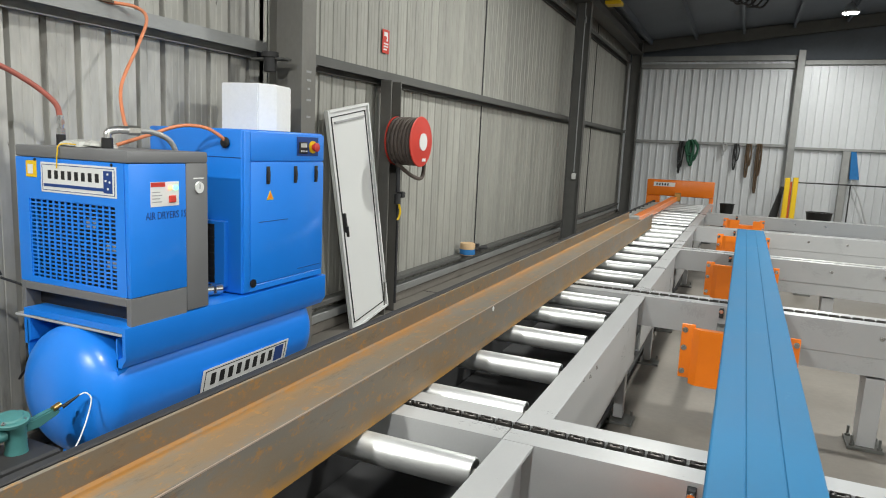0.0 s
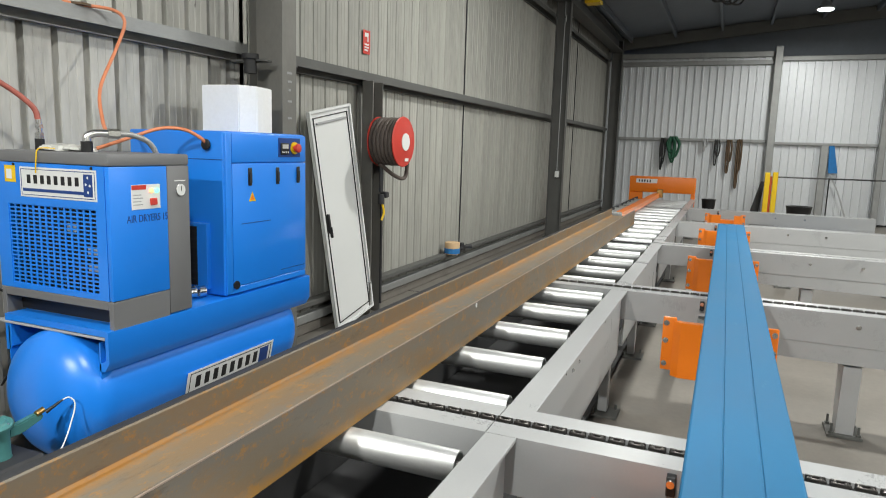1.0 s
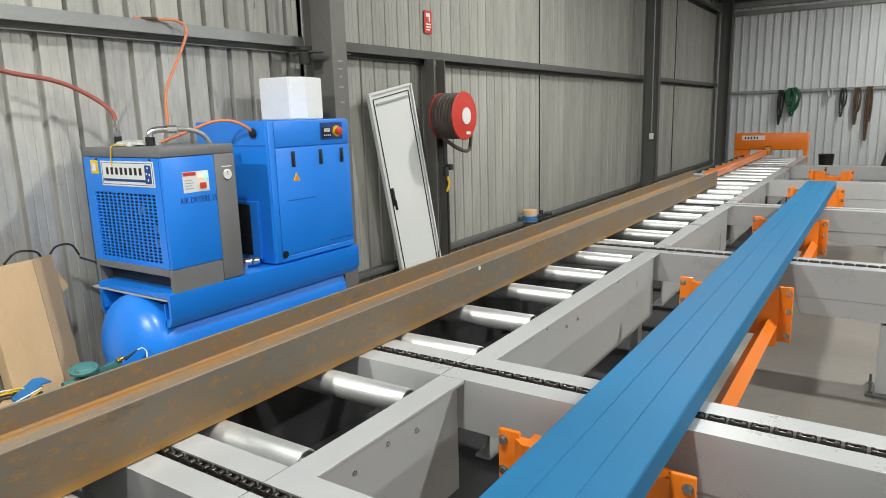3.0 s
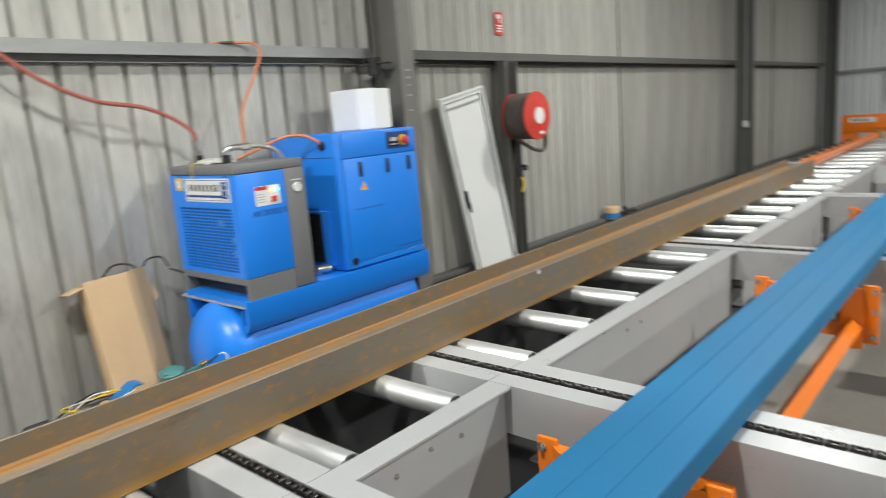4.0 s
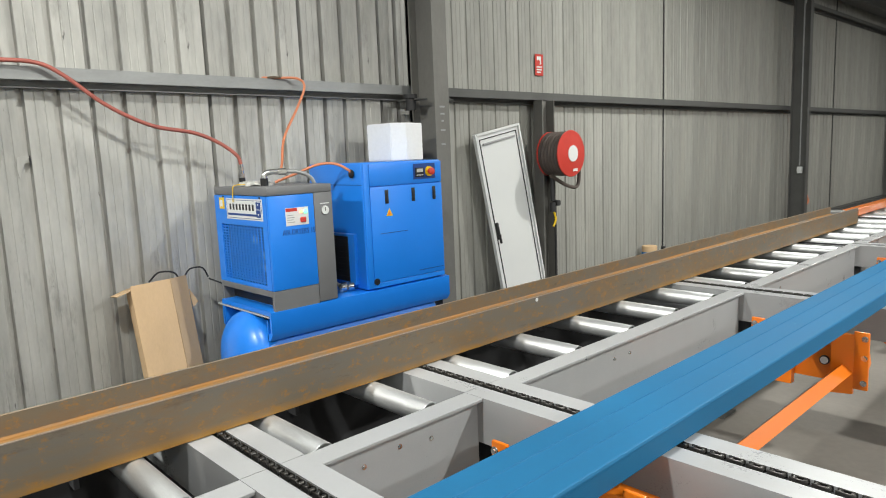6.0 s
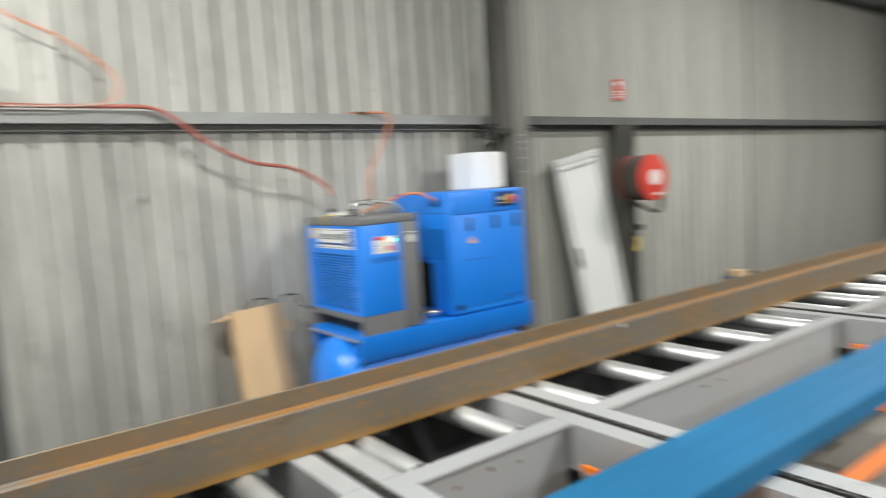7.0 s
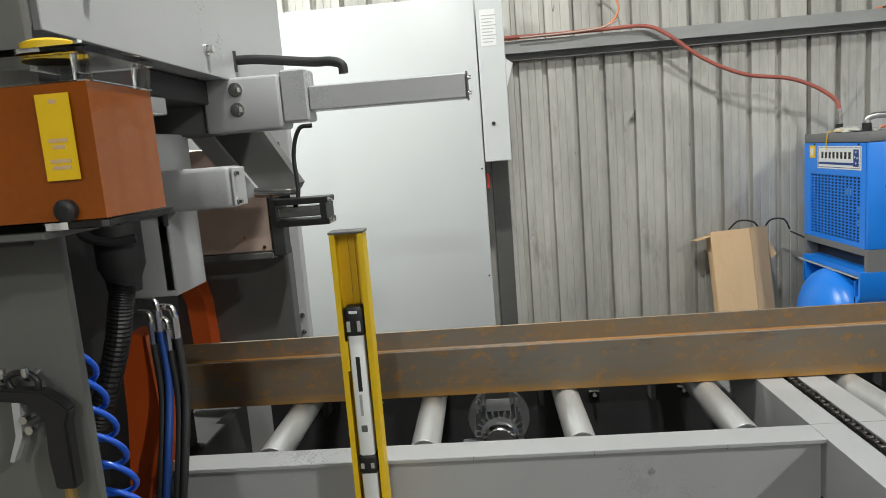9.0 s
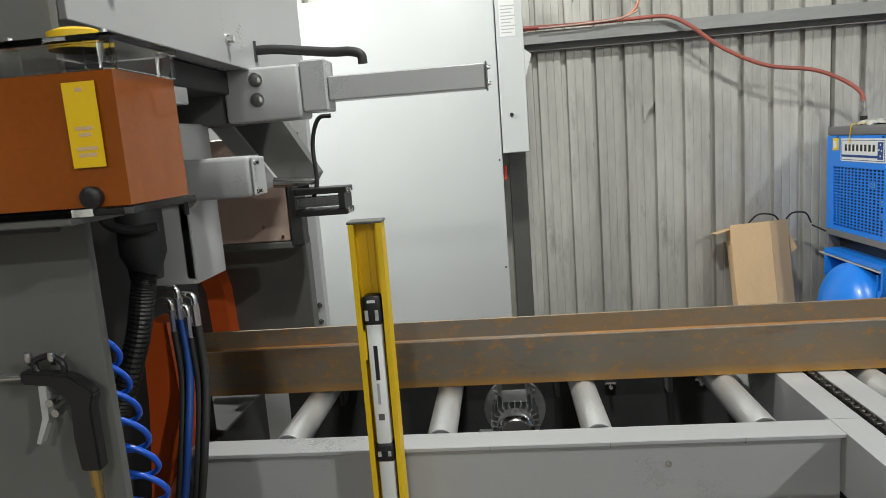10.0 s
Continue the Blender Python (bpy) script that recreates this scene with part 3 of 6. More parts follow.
def cross_transfer(y0, with_links):
    ob = thing("chain_transfer", "grey steel cross beam with a chain running in its top groove", "transfer beam", "chain cross transfers")
    y1, yc = y0 + CROSS_W, y0 + CROSS_W / 2
    bm = BM()
    z = RAIL_Z
    prof = [(y0, z), (yc - 0.026, z), (yc - 0.026, z - 0.028), (yc + 0.026, z - 0.028), (yc + 0.026, z), (y1, z), (y1, z - 0.20), (y0, z - 0.20)]
    prism(bm, prof, "x", -0.62, X_RIGHT)
    part("cross_beam", bm, M_GREY, ob)
    bm = BM()
    prof2 = [(y0, z - 0.035), (yc - 0.026, z - 0.035), (yc - 0.026, z - 0.06), (yc + 0.026, z - 0.06), (yc + 0.026, z - 0.035), (y1, z - 0.035), (y1, z - 0.20), (y0, z - 0.20)]
    prism(bm, prof if y0 < 5 else prof2, "x", X_LEFT, -0.623)
    part("beam_extension", bm, M_GREY, ob)
    bm = BM()
    box(bm, X_LEFT + 0.02, X_RIGHT - 0.02, yc - 0.017, yc + 0.017, z - 0.027, z - 0.012)
    chain = part("chain", bm, M_DARK, ob, "oily black drive chain")
    if with_links:
        n = int((X_RIGHT - X_LEFT - 0.1) / 0.0635)
        for k in range(n):
            x = X_LEFT + 0.05 + k * 0.0635
            if x < -1.15:
                continue
            piece("link", LINK, chain, (x, yc, z - 0.002))
    bm = BM()
    prism(bm, [(0.33, z - 0.202), (X_RIGHT, z - 0.202), (X_RIGHT, z - 0.33), (0.38, z - 0.31)], "y", y0 + 0.004, y1 - 0.004)
    part("apron", bm, M_GREY, ob)
    # legs and feet on the right-hand side
    for x in (0.86, 2.1):
        bm = BM()
        prism(bm, [(y0 + 0.02, z - 0.332), (y1 - 0.02, z - 0.332), (y1 - 0.05, 0.02), (y0 + 0.05, 0.02)], "x", x - 0.05, x + 0.05)
        part("leg", bm, M_GREY, ob)
        bm = BM()
        box(bm, x - 0.10, x + 0.10, yc - 0.11, yc + 0.11, 0.0, 0.02, 0.003)
        for sx, sy in ((-0.075, -0.085), (0.075, -0.085), (-0.075, 0.085), (0.075, 0.085)):
            cyl(bm, (x + sx, yc + sy, 0.02), (x + sx, yc + sy, 0.085), 0.008, 8)
            cyl(bm, (x + sx, yc + sy, 0.02), (x + sx, yc + sy, 0.034), 0.016, 6)
        part("foot_plate", bm, M_GREY_DK, ob)
    for x in (0.86, 1.3):
        bolt(ob, (x, y0, z - 0.075), (0, -1, 0), 0.01, 0.01)
    # chain guide bolt beside the profile
    bm = BM()
    box(bm, -0.045, -0.018, y0 - 0.03, y0, z - 0.075, z - 0.012, 0.003)
    tens = part("chain_tensioner", bm, M_DARK, ob)
    bm = BM()
    cyl(bm, (-0.032, y0 - 0.045, z - 0.03), (-0.032, y0 - 0.03, z - 0.03), 0.012, 14)
    part("tensioner_bolt", bm, M_CHROME, tens)
    return ob


for k, y in enumerate(CROSS):
    cross_transfer(y, k < 3)

# ---- rusty universal beam lying on the rollers ----
bx0, bx1, bz0, bz1, by0, by1 = -1.338, -1.03, 0.799, 0.983, -3.2, 8.95
steel_beam = thing("steel_beam", "rust-streaked steel universal beam lying on the rollers", "steel beam")
tf, zm = 0.012, (bz0 + bz1) / 2
bm = BM()
box(bm, bx1 - tf, bx1, by0, by1, bz0, bz1, 0.0015)
part("near_flange", bm, M_RUST, steel_beam)
bm = BM()
box(bm, bx1 - 0.0035, bx1 + 0.0006, by0, by1, bz1 - 0.003, bz1 + 0.0006)
part("worn_edge", bm, M_EDGE, steel_beam, "bright worn flange edge")
bm = BM()
cyl(bm, (bx1, 2.86, 0.966), (bx1 + 0.0015, 2.86, 0.966), 0.012, 12)
part("paint_dab", bm, M_WHITE, steel_beam)
bm = BM()
box(bm, bx0, bx0 + tf, by0, by1, bz0, bz1, 0.0015)
part("far_flange", bm, M_RUST, steel_beam)
bm = BM()
prism(bm, [(bx0 + tf, zm - 0.014), (bx0 + tf, zm + 0.014), (bx0 + tf + 0.006, zm + 0.006), (bx0 + tf + 0.014, zm + 0.0035), (bx1 - tf - 0.014, zm + 0.0035), (bx1 - tf - 0.006, zm + 0.006),
           (bx1 - tf, zm + 0.014), (bx1 - tf, zm - 0.014), (bx1 - tf - 0.014, zm - 0.0035), (bx0 + tf + 0.014, zm - 0.0035)], "y", by0, by1)
part("web", bm, M_RUST, steel_beam)

# ---- blue primed channel lying toes down on the chains ----
cx0, cx1, cz0, cz1, cy0, cy1 = 0.0, 0.3, RAIL_Z + 0.008, 0.888, -0.3, 8.9
channel = thing("blue_channel", "blue primed steel channel with scuffs and two scored lines", "steel channel")
bm = BM()
out = [(cx0, cz1 - 0.016), (cx0, cz1 - 0.008), (cx0 + 0.003, cz1 - 0.002), (cx0 + 0.008, cz1)]
for gx in (0.1, 0.2):
    out += [(cx0 + gx - 0.003, cz1), (cx0 + gx - 0.001, cz1 - 0.003), (cx0 + gx + 0.001, cz1 - 0.003), (cx0 + gx + 0.003, cz1)]
out += [(cx1 - 0.008, cz1), (cx1 - 0.003, cz1 - 0.002), (cx1, cz1 - 0.008), (cx1, cz1 - 0.016)]
prism(bm, out, "y", cy0, cy1)
part("web", bm, M_BLUE_SLAT, channel, smooth=20)
for x0, x1 in ((cx0, cx0 + 0.014), (cx1 - 0.014, cx1)):
    bm = BM()
    prism(bm, [(x0, cz1 - 0.0165), (x1, cz1 - 0.0165), (x1, cz0), (x0, cz0)], "y", cy0, cy1)
    part("flange", bm, M_BLUE_SLAT, channel, smooth=20)


# ---- orange lifting clamps under the blue channel ----
def clamp(y, beam_y, bar_to=None):
    ob = thing("lifting_clamp", "orange enamelled lifting clamp with bolted side plates", "clamp", "orange clamps")
    z0, z1 = 0.47, 0.788
    bm = BM()
    prism(bm, [(-0.19, z0 + 0.02), (0.33, z0 + 0.02), (0.35, z0 + 0.10), (0.33, z1 - 0.10), (-0.19, z1 - 0.10)], "y", y + 0.02, y + 0.20)
    part("body", bm, M_ORANGE, ob)
    for x, s in ((-0.225, 1), (0.345, -1)):
        bm = BM()
        x0, x1 = (x, x + 0.075) if s > 0 else (x - 0.035, x + 0.04)
        box(bm, x0, x1, y, y + 0.018, z0, z1, 0.006, 2)
        plate = part("side_plate", bm, M_ORANGE, ob)
        for z in (z0 + 0.04, (z0 + z1) / 2 + 0.02, z1 - 0.035):
            bolt(plate, ((x0 + 0.02) if s > 0 else (x1 - 0.02), y, z), (0, -1, 0), 0.011, 0.009)
        bm = BM()
        if s > 0:
            prism(bm, [(x + 0.06, y), (x + 0.10, y - 0.03), (x + 0.24, y - 0.03), (x + 0.24, y + 0.019), (x + 0.06, y + 0.019)], "z", z0 - 0.03, z1 - 0.02)
        else:
            prism(bm, [(x - 0.03, y), (x - 0.13, y - 0.035), (x - 0.13, y + 0.02), (x - 0.03, y + 0.02)], "z", z0 - 0.03, z1 - 0.02)
        part("cheek", bm, M_ORANGE, ob)
    bm = BM()
    cyl(bm, (0.17, y + 0.02, 0.60), (0.17, y + 0.008, 0.60), 0.026, 20)
    rim = part("gauge", bm, M_BLACK, ob, "small round black-rimmed gauge")
    bm = BM()
    cyl(bm, (0.17, y + 0.008, 0.60), (0.17, y + 0.005, 0.60), 0.02, 20)
    part("gauge_face", bm, M_WHITE, rim)
    bm = BM()
    box(bm, -0.05, 0.03, y + 0.19, beam_y + 0.002, 0.60, 0.68, 0.004)
    part("mounting_bar", bm, M_GREY_DK, ob)
    if bar_to is not None:
        bm = BM()
        prism(bm, [(0.225, 0.56), (0.27, 0.605), (0.315, 0.56), (0.27, 0.515)], "y", bar_to, y + 0.02)
        part("link_bar", bm, M_ORANGE, ob)
    return ob


clamp(1.58, 1.85)
clamp(3.86, 4.46, 2.095)
clamp(6.47, 7.07, 4.705)
clamp(9.08, 9.68)
clamp(11.69, 12.29)

# ---- air compressor on its receiver ----
def text_mesh(words, size):
    cu = bpy.data.curves.new("lettering", "FONT")
    cu.body, cu.size, cu.extrude, cu.align_x, cu.align_y = words, size, 0.0006, "CENTER", "CENTER"
    tmp = bpy.data.objects.new("lettering", cu)
    scene.collection.objects.link(tmp)
    bpy.context.view_layer.update()
    me = bpy.data.meshes.new_from_object(tmp.evaluated_get(bpy.context.evaluated_depsgraph_get()))
    bpy.data.objects.remove(tmp)
    return me


FACE_X = -2.45
comp = thing("air_compressor", "bright blue screw air compressor cabinet on a horizontal receiver tank", "air compressor")
TX, TZ, TR = -2.79, 0.505, 0.315
bm = BM()
prof = [(0.0, 0.001)] + [(0.17 - 0.17 * math.cos(a), TR * math.sin(a)) for a in [radians(d) for d in range(8, 90, 8)]] + [(0.17, TR), (0.20, TR + 0.002), (0.21, TR), (1.53, TR), (1.54, TR + 0.002), (1.57, TR)]
prof += [(1.57 + 0.17 * math.sin(a), TR * math.cos(a)) for a in [radians(d) for d in range(8, 90, 8)]] + [(1.74, 0.001)]
lathe(bm, prof, (TX, 1.80, TZ), (0, 1, 0), 64)
tank = part("receiver_tank", bm, M_BLUE, comp, smooth=50)
for y in (2.05, 3.25):
    bm = BM()
    prism(bm, [(TX - 0.26, 0.0), (TX + 0.26, 0.0), (TX + 0.22, 0.28), (TX - 0.22, 0.28)], "y", y, y + 0.05)
    part("tank_foot", bm, M_BLUE, comp)
# saddle and bed plate
bm = BM()
prism(bm, [(FACE_X - 0.03, 0.86), (FACE_X, 0.855), (FACE_X, 0.71), (FACE_X - 0.03, 0.665), (FACE_X - 0.06, 0.665), (FACE_X - 0.06, 0.70), (FACE_X - 0.02, 0.72), (FACE_X - 0.02, 0.83),
           (-3.10, 0.83), (-3.10, 0.70), (-3.12, 0.68), (-3.14, 0.68), (-3.14, 0.86)], "y", 1.95, 3.53)
part("bed_frame", bm, M_BLUE, comp)
bm = BM()
box(bm, -3.20, FACE_X - 0.02, 1.945, 2.06, 0.815, 0.826, 0.002)
part("bed_lip", bm, M_GREY, comp, "pale grey lip plate")
for x in (-3.12, FACE_X - 0.06):
    bm = BM()
    prism(bm, [(1.95, 0.80), (2.20, 0.80), (1.97, 0.62), (1.95, 0.62)], "x", x, x + 0.008)
    part("gusset", bm, M_BLUE, comp)

# cabinet
cy0_, cy1_, cz0_, cz1_, cxb = 2.735, 3.49, 0.865, 1.775, -3.14
bm = BM()
box(bm, cxb, FACE_X - 0.012, cy0_, cy1_, cz0_, cz1_, 0.012, 3)
body = part("cabinet_body", bm, M_BLUE, comp)
bm = BM()
box(bm, FACE_X - 0.012, FACE_X, cy0_ + 0.055, cy1_ - 0.004, 0.91, 1.60, 0.004, 2)
door = part("front_door", bm, M_BLUE, comp)
bm = BM()
box(bm, FACE_X - 0.012, FACE_X, cy0_ + 0.055, cy1_ - 0.004, 1.605, 1.765, 0.004, 2)
part("top_front_panel", bm, M_BLUE, comp)
bm = BM()
box(bm, FACE_X - 0.012, FACE_X, cy0_ + 0.004, cy0_ + 0.052, 0.875, 1.765, 0.004, 2)
part("corner_post", bm, M_BLUE, comp)
bm = BM()
box(bm, FACE_X - 0.011, FACE_X - 0.002, cy0_ + 0.055, cy1_ - 0.004, 0.872, 0.906, 0.002)
part("plinth", bm, M_BLUE, comp)
for y in (2.936, 3.19, 3.40):
    bm = BM()
    box(bm, FACE_X, FACE_X + 0.006, y - 0.015, y + 0.015, 1.475, 1.575, 0.008, 3)
    latch = part("door_latch", bm, M_BLACK, door)
    bm = BM()
    box(bm, FACE_X + 0.006, FACE_X + 0.014, y - 0.009, y + 0.009, 1.49, 1.55, 0.003)
    part("latch_lever", bm, M_RUBBER, latch)
for y0, y1, z in ((2.86, 3.12, 1.262), (3.22, 3.47, 0.945)):
    bm = BM()
    box(bm, FACE_X, FACE_X + 0.002, y0, y1, z - 0.002, z + 0.002)
    part("pressed_seam", bm, M_LABEL_BLUE, door)
bm = BM()
prism(bm, [(2.925, 1.385), (2.987, 1.385), (2.956, 1.44)], "x", FACE_X, FACE_X + 0.0015)
tri = part("warning_sticker", bm, M_YELLOW, door, "yellow triangular warning sticker")
bm = BM()
prism(bm, [(2.938, 1.392), (2.974, 1.392), (2.956, 1.425)], "x", FACE_X + 0.0015, FACE_X + 0.0025)
part("sticker_symbol", bm, M_ORANGE, tri)
bm = BM()
cyl(bm, (FACE_X - 0.002, 2.81, 0.92), (FACE_X + 0.006, 2.81, 0.92), 0.024, 24)
cyl(bm, (FACE_X + 0.006, 2.81, 0.92), (FACE_X + 0.008, 2.81, 0.92), 0.014, 18)
part("grommet", bm, M_BLACK, comp)
bm = BM()
box(bm, FACE_X, FACE_X + 0.004, 3.20, 3.42, 1.635, 1.75, 0.004)
panel = part("control_recess", bm, M_LABEL_BLUE, comp, "dark recessed control panel")
bm = BM()
box(bm, FACE_X + 0.004, FACE_X + 0.012, 3.215, 3.30, 1.65, 1.72, 0.004)
disp = part("display", bm, M_BLACK, panel)
bm = BM()
box(bm, FACE_X + 0.012, FACE_X + 0.013, 3.228, 3.287, 1.687, 1.712)
part("display_window", bm, M_PLASTIC_WRAP, disp)
for k in range(4):
    bm = BM()
    cyl(bm, (FACE_X + 0.012, 3.23 + k * 0.018, 1.665), (FACE_X + 0.014, 3.23 + k * 0.018, 1.665), 0.005, 10)
    part("key", bm, M_WHITE, disp)
bm = BM()
cyl(bm, (FACE_X + 0.004, 3.355, 1.69), (FACE_X + 0.012, 3.355, 1.69), 0.038, 24)
stop = part("emergency_stop", bm, M_YELLOW, panel, "yellow and red emergency stop")
bm = BM()
lathe(bm, [(0, 0.018), (0.012, 0.018), (0.016, 0.027), (0.03, 0.027), (0.034, 0.02)], (FACE_X + 0.012, 3.355, 1.69), (1, 0, 0), 20)
part("stop_button", bm, M_RED, stop)
# side intake grille facing the dryer
bm = BM()
box(bm, -2.84, -2.56, cy0_ - 0.03, cy0_ + 0.001, 0.90, 1.27, 0.004)
hood = part("intake_hood", bm, M_BLUE, comp)
bm = BM()
box(bm, -2.82, -2.63, cy0_ - 0.034, cy0_ - 0.03, 0.92, 1.25)
dark = part("intake_opening", bm, M_BLACK, hood)
for k in range(7):
    bm = BM()
    z = 0.95 + k * 0.045
    box(bm, -2.82, -2.63, cy0_ - 0.037, cy0_ - 0.034, z, z + 0.006)
    part("grille_bar", bm, M_DARK, hood)
bm = BM()
box(bm, cxb + 0.02, FACE_X - 0.02, cy0_ - 0.0015, cy0_ + 0.001, 1.618, 1.622)
part("side_seam", bm, M_LABEL_BLUE, comp)
# big sticker plates on the tank: frame, bars in place of the lettering, square emblem
bm = BM()
box(bm, 0, 0.002, -0.36, 0.36, -0.075, 0.075, 0.001)
badge = part("tank_badge", bm, M_WHITE, tank, "white maker's badge")
badge.location = (TX + (TR + 0.002) * math.cos(radians(12)), 2.80, TZ - TR * math.sin(radians(12)))
badge.rotation_euler = (0, radians(12), 0)


def letter_bars(parent, origin, width, height, count, axis, out, material):
    """Bars standing in for a maker's lettering, along y or x on a face."""
    w = width / count
    for k in range(count):
        bm = BM()
        a, b = -width / 2 + k * w + 0.24 * w, -width / 2 + (k + 1) * w - 0.24 * w
        if axis == "y":
            box(bm, 0, 0.0012, a, b, -height / 2, height / 2)
        else:
            box(bm, a, b, -0.0012, 0, -height / 2, height / 2)
        ob = part("letter_bar", bm, material, parent)
        ob.location = origin
        ob.rotation_euler = out


def frame_bars(parent, w, h, t, axis, origin, material, rot=(0, 0, 0)):
    for a0, a1, z0, z1 in ((-w / 2, w / 2, h / 2 - t, h / 2), (-w / 2, w / 2, -h / 2, -h / 2 + t), (-w / 2, -w / 2 + t, -h / 2 + t, h / 2 - t), (w / 2 - t, w / 2, -h / 2 + t, h / 2 - t)):
        bm = BM()
        if axis == "y":
            box(bm, 0, 0.001, a0, a1, z0, z1)
        else:
            box(bm, a0, a1, -0.001, 0, z0, z1)
        ob = part("badge_border", bm, material, parent)
        ob.location, ob.rotation_euler = origin, rot


frame_bars(badge, 0.68, 0.125, 0.005, "y", (0.002, 0, 0), M_BLACK)
letter_bars(badge, (0.002, -0.04, 0.005), 0.54, 0.068, 8, "y", (0, 0, 0), M_BLACK)
bm = BM()
box(bm, 0.002, 0.0032, 0.235, 0.315, -0.045, 0.05)
part("emblem", bm, M_LABEL_BLUE, badge)

# ---- refrigerated air dryer standing on the bed ----
dryer = thing("air_dryer", "blue and grey refrigerated air dryer with a slotted grille", "air dryer")
dx0, dx1, dy0, dy1, dz0, dz1 = -3.20, FACE_X, 1.985, 2.468, 0.862, 1.65
bm = BM()
box(bm, dx0, dx1, dy0, dy1, dz1 - 0.055, dz1, 0.008, 2)
part("top_cover", bm, M_DRYER_GREY, dryer)
bm = BM()
box(bm, dx0, dx1, dy1 - 0.145, dy1, dz0, dz1 - 0.055, 0.006, 2)
part("rear_shell", bm, M_DRYER_GREY, dryer, "grey textured shell")
bm = BM()
box(bm, dx1 - 0.03, dx1 - 0.001, dy0, dy1 - 0.147, dz0 - 0.035, 0.985, 0.003)
box(bm, dx0, dx0 + 0.03, dy0, dy1 - 0.147, dz0 - 0.035, 0.985, 0.003)
box(bm, dx0 + 0.03, dx1 - 0.03, dy0, dy0 + 0.03, 0.945, 0.985, 0.003)
box(bm, dx0 + 0.03, dx1 - 0.03, dy0 + 0.08, dy1 - 0.147, dz0 - 0.005, 0.985, 0.003)
part("base_shell", bm, M_DRYER_GREY, dryer)
bm = BM()
box(bm, dx0 + 0.03, dx1 - 0.03, dy0 + 0.078, dy0 + 0.08, dz0, 0.945)
part("base_opening", bm, M_BLACK, dryer)
bm = BM()
box(bm, dx1 - 0.025, dx1 + 0.001, dy0 + 0.003, dy1 - 0.147, 0.987, dz1 - 0.057, 0.004, 2)
side = part("side_panel", bm, M_BLUE, dryer)
gx0, gx1, gz0, gz1 = -3.115, -2.535, 1.012, 1.398
fy = dy0 + 0.002
for b_ in ((dx0, gx0, fy, fy + 0.02, 0.987, dz1 - 0.057), (gx1, dx1 - 0.026, fy, fy + 0.02, 0.987, dz1 - 0.057), (gx0, gx1, fy, fy + 0.02, 0.987, gz0), (gx0, gx1, fy, fy + 0.02, gz1, dz1 - 0.057)):
    bm = BM()
    box(bm, *b_)
    front = part("front_panel", bm, M_BLUE, dryer)
# slotted grille: 15 by 20 openings cut in one plate
bm = BM()
nx, nz = 14, 20
sx, sz = (gx1 - gx0) / nx, (gz1 - gz0) / nz
for k in range(nx + 1):
    x = gx0 + k * sx
    box(bm, max(gx0, x - 0.0055), min(gx1, x + 0.0055), fy + 0.004, fy + 0.008, gz0, gz1)
for k in range(nz + 1):
    z = gz0 + k * sz
    for j in range(nx):
        x = gx0 + j * sx
        box(bm, x + 0.0055, x + sx - 0.0055, fy + 0.004, fy + 0.008, max(gz0, z - 0.0038), min(gz1, z + 0.0038))
grille = part("slotted_grille", bm, M_BLUE, dryer)
tagged(grille, kind="stuff")
# plain black plate that gives the grille slots their recess shade
bm = BM()
box(bm, gx0 - 0.005, gx1 + 0.005, fy + 0.05, fy + 0.06, gz0 - 0.005, gz1 + 0.005)
part("condenser", bm, M_BLACK, dryer)
bm = BM()
box(bm, dx0 + 0.004, dx0 + 0.012, dy0 + 0.02, dy1 - 0.147, 0.987, dz1 - 0.057)
part("far_side_panel", bm, M_BLUE, dryer)
for x, z in ((-2.62, 1.20), (-2.62, 1.12), (-2.75, 1.30)):
    bm = BM()
    box(bm, x - 0.035, x + 0.035, fy + 0.048, fy + 0.05, z - 0.02, z + 0.02)
    part("inner_label", bm, M_GREY, dryer)
# maker's badge on the front panel
bm = BM()
box(bm, -3.02, -2.52, fy - 0.002, fy, 1.435, 1.575, 0.001)
badge2 = part("front_badge", bm, M_WHITE, front, "white maker's badge")
frame_bars(badge2, 0.48, 0.122, 0.003, "x", (-2.77, fy - 0.002, 1.505), M_LABEL_BLUE)
letter_bars(badge2, (-2.80, fy - 0.002, 1.519), 0.36, 0.040, 8, "x", (0, 0, 0), M_BLACK)
bm = BM()
box(bm, -3.0, -2.60, fy - 0.0032, fy - 0.002, 1.462, 1.476)
part("badge_strip", bm, M_LABEL_BLUE, badge2)
bm = BM()
box(bm, -2.60, -2.545, fy - 0.0035, fy - 0.002, 1.455, 1.555)
emb = part("emblem", bm, M_LABEL_BLUE, badge2, "navy emblem with white dots")
for x, z in ((-2.572, 1.54), (-2.585, 1.51), (-2.56, 1.505), (-2.572, 1.475)):
    bm = BM()
    cyl(bm, (x, fy - 0.0035, z), (x, fy - 0.0045, z), 0.006, 8)
    part("dot", bm, M_WHITE, emb)
bm = BM()
box(bm, -3.125, -3.05, fy - 0.0015, fy, 1.50, 1.578)
tag = part("yellow_label", bm, M_YELLOW, front, "yellow pictogram label")
bm = BM()
box(bm, -3.112, -3.075, fy - 0.0025, fy - 0.0015, 1.515, 1.56)
part("label_symbol", bm, M_WHITE, tag)
for x in (-3.06, -2.55):
    bolt(front, (x, fy, 1.583), (0, -1, 0), 0.005, 0.004, M_BLACK, "screw")
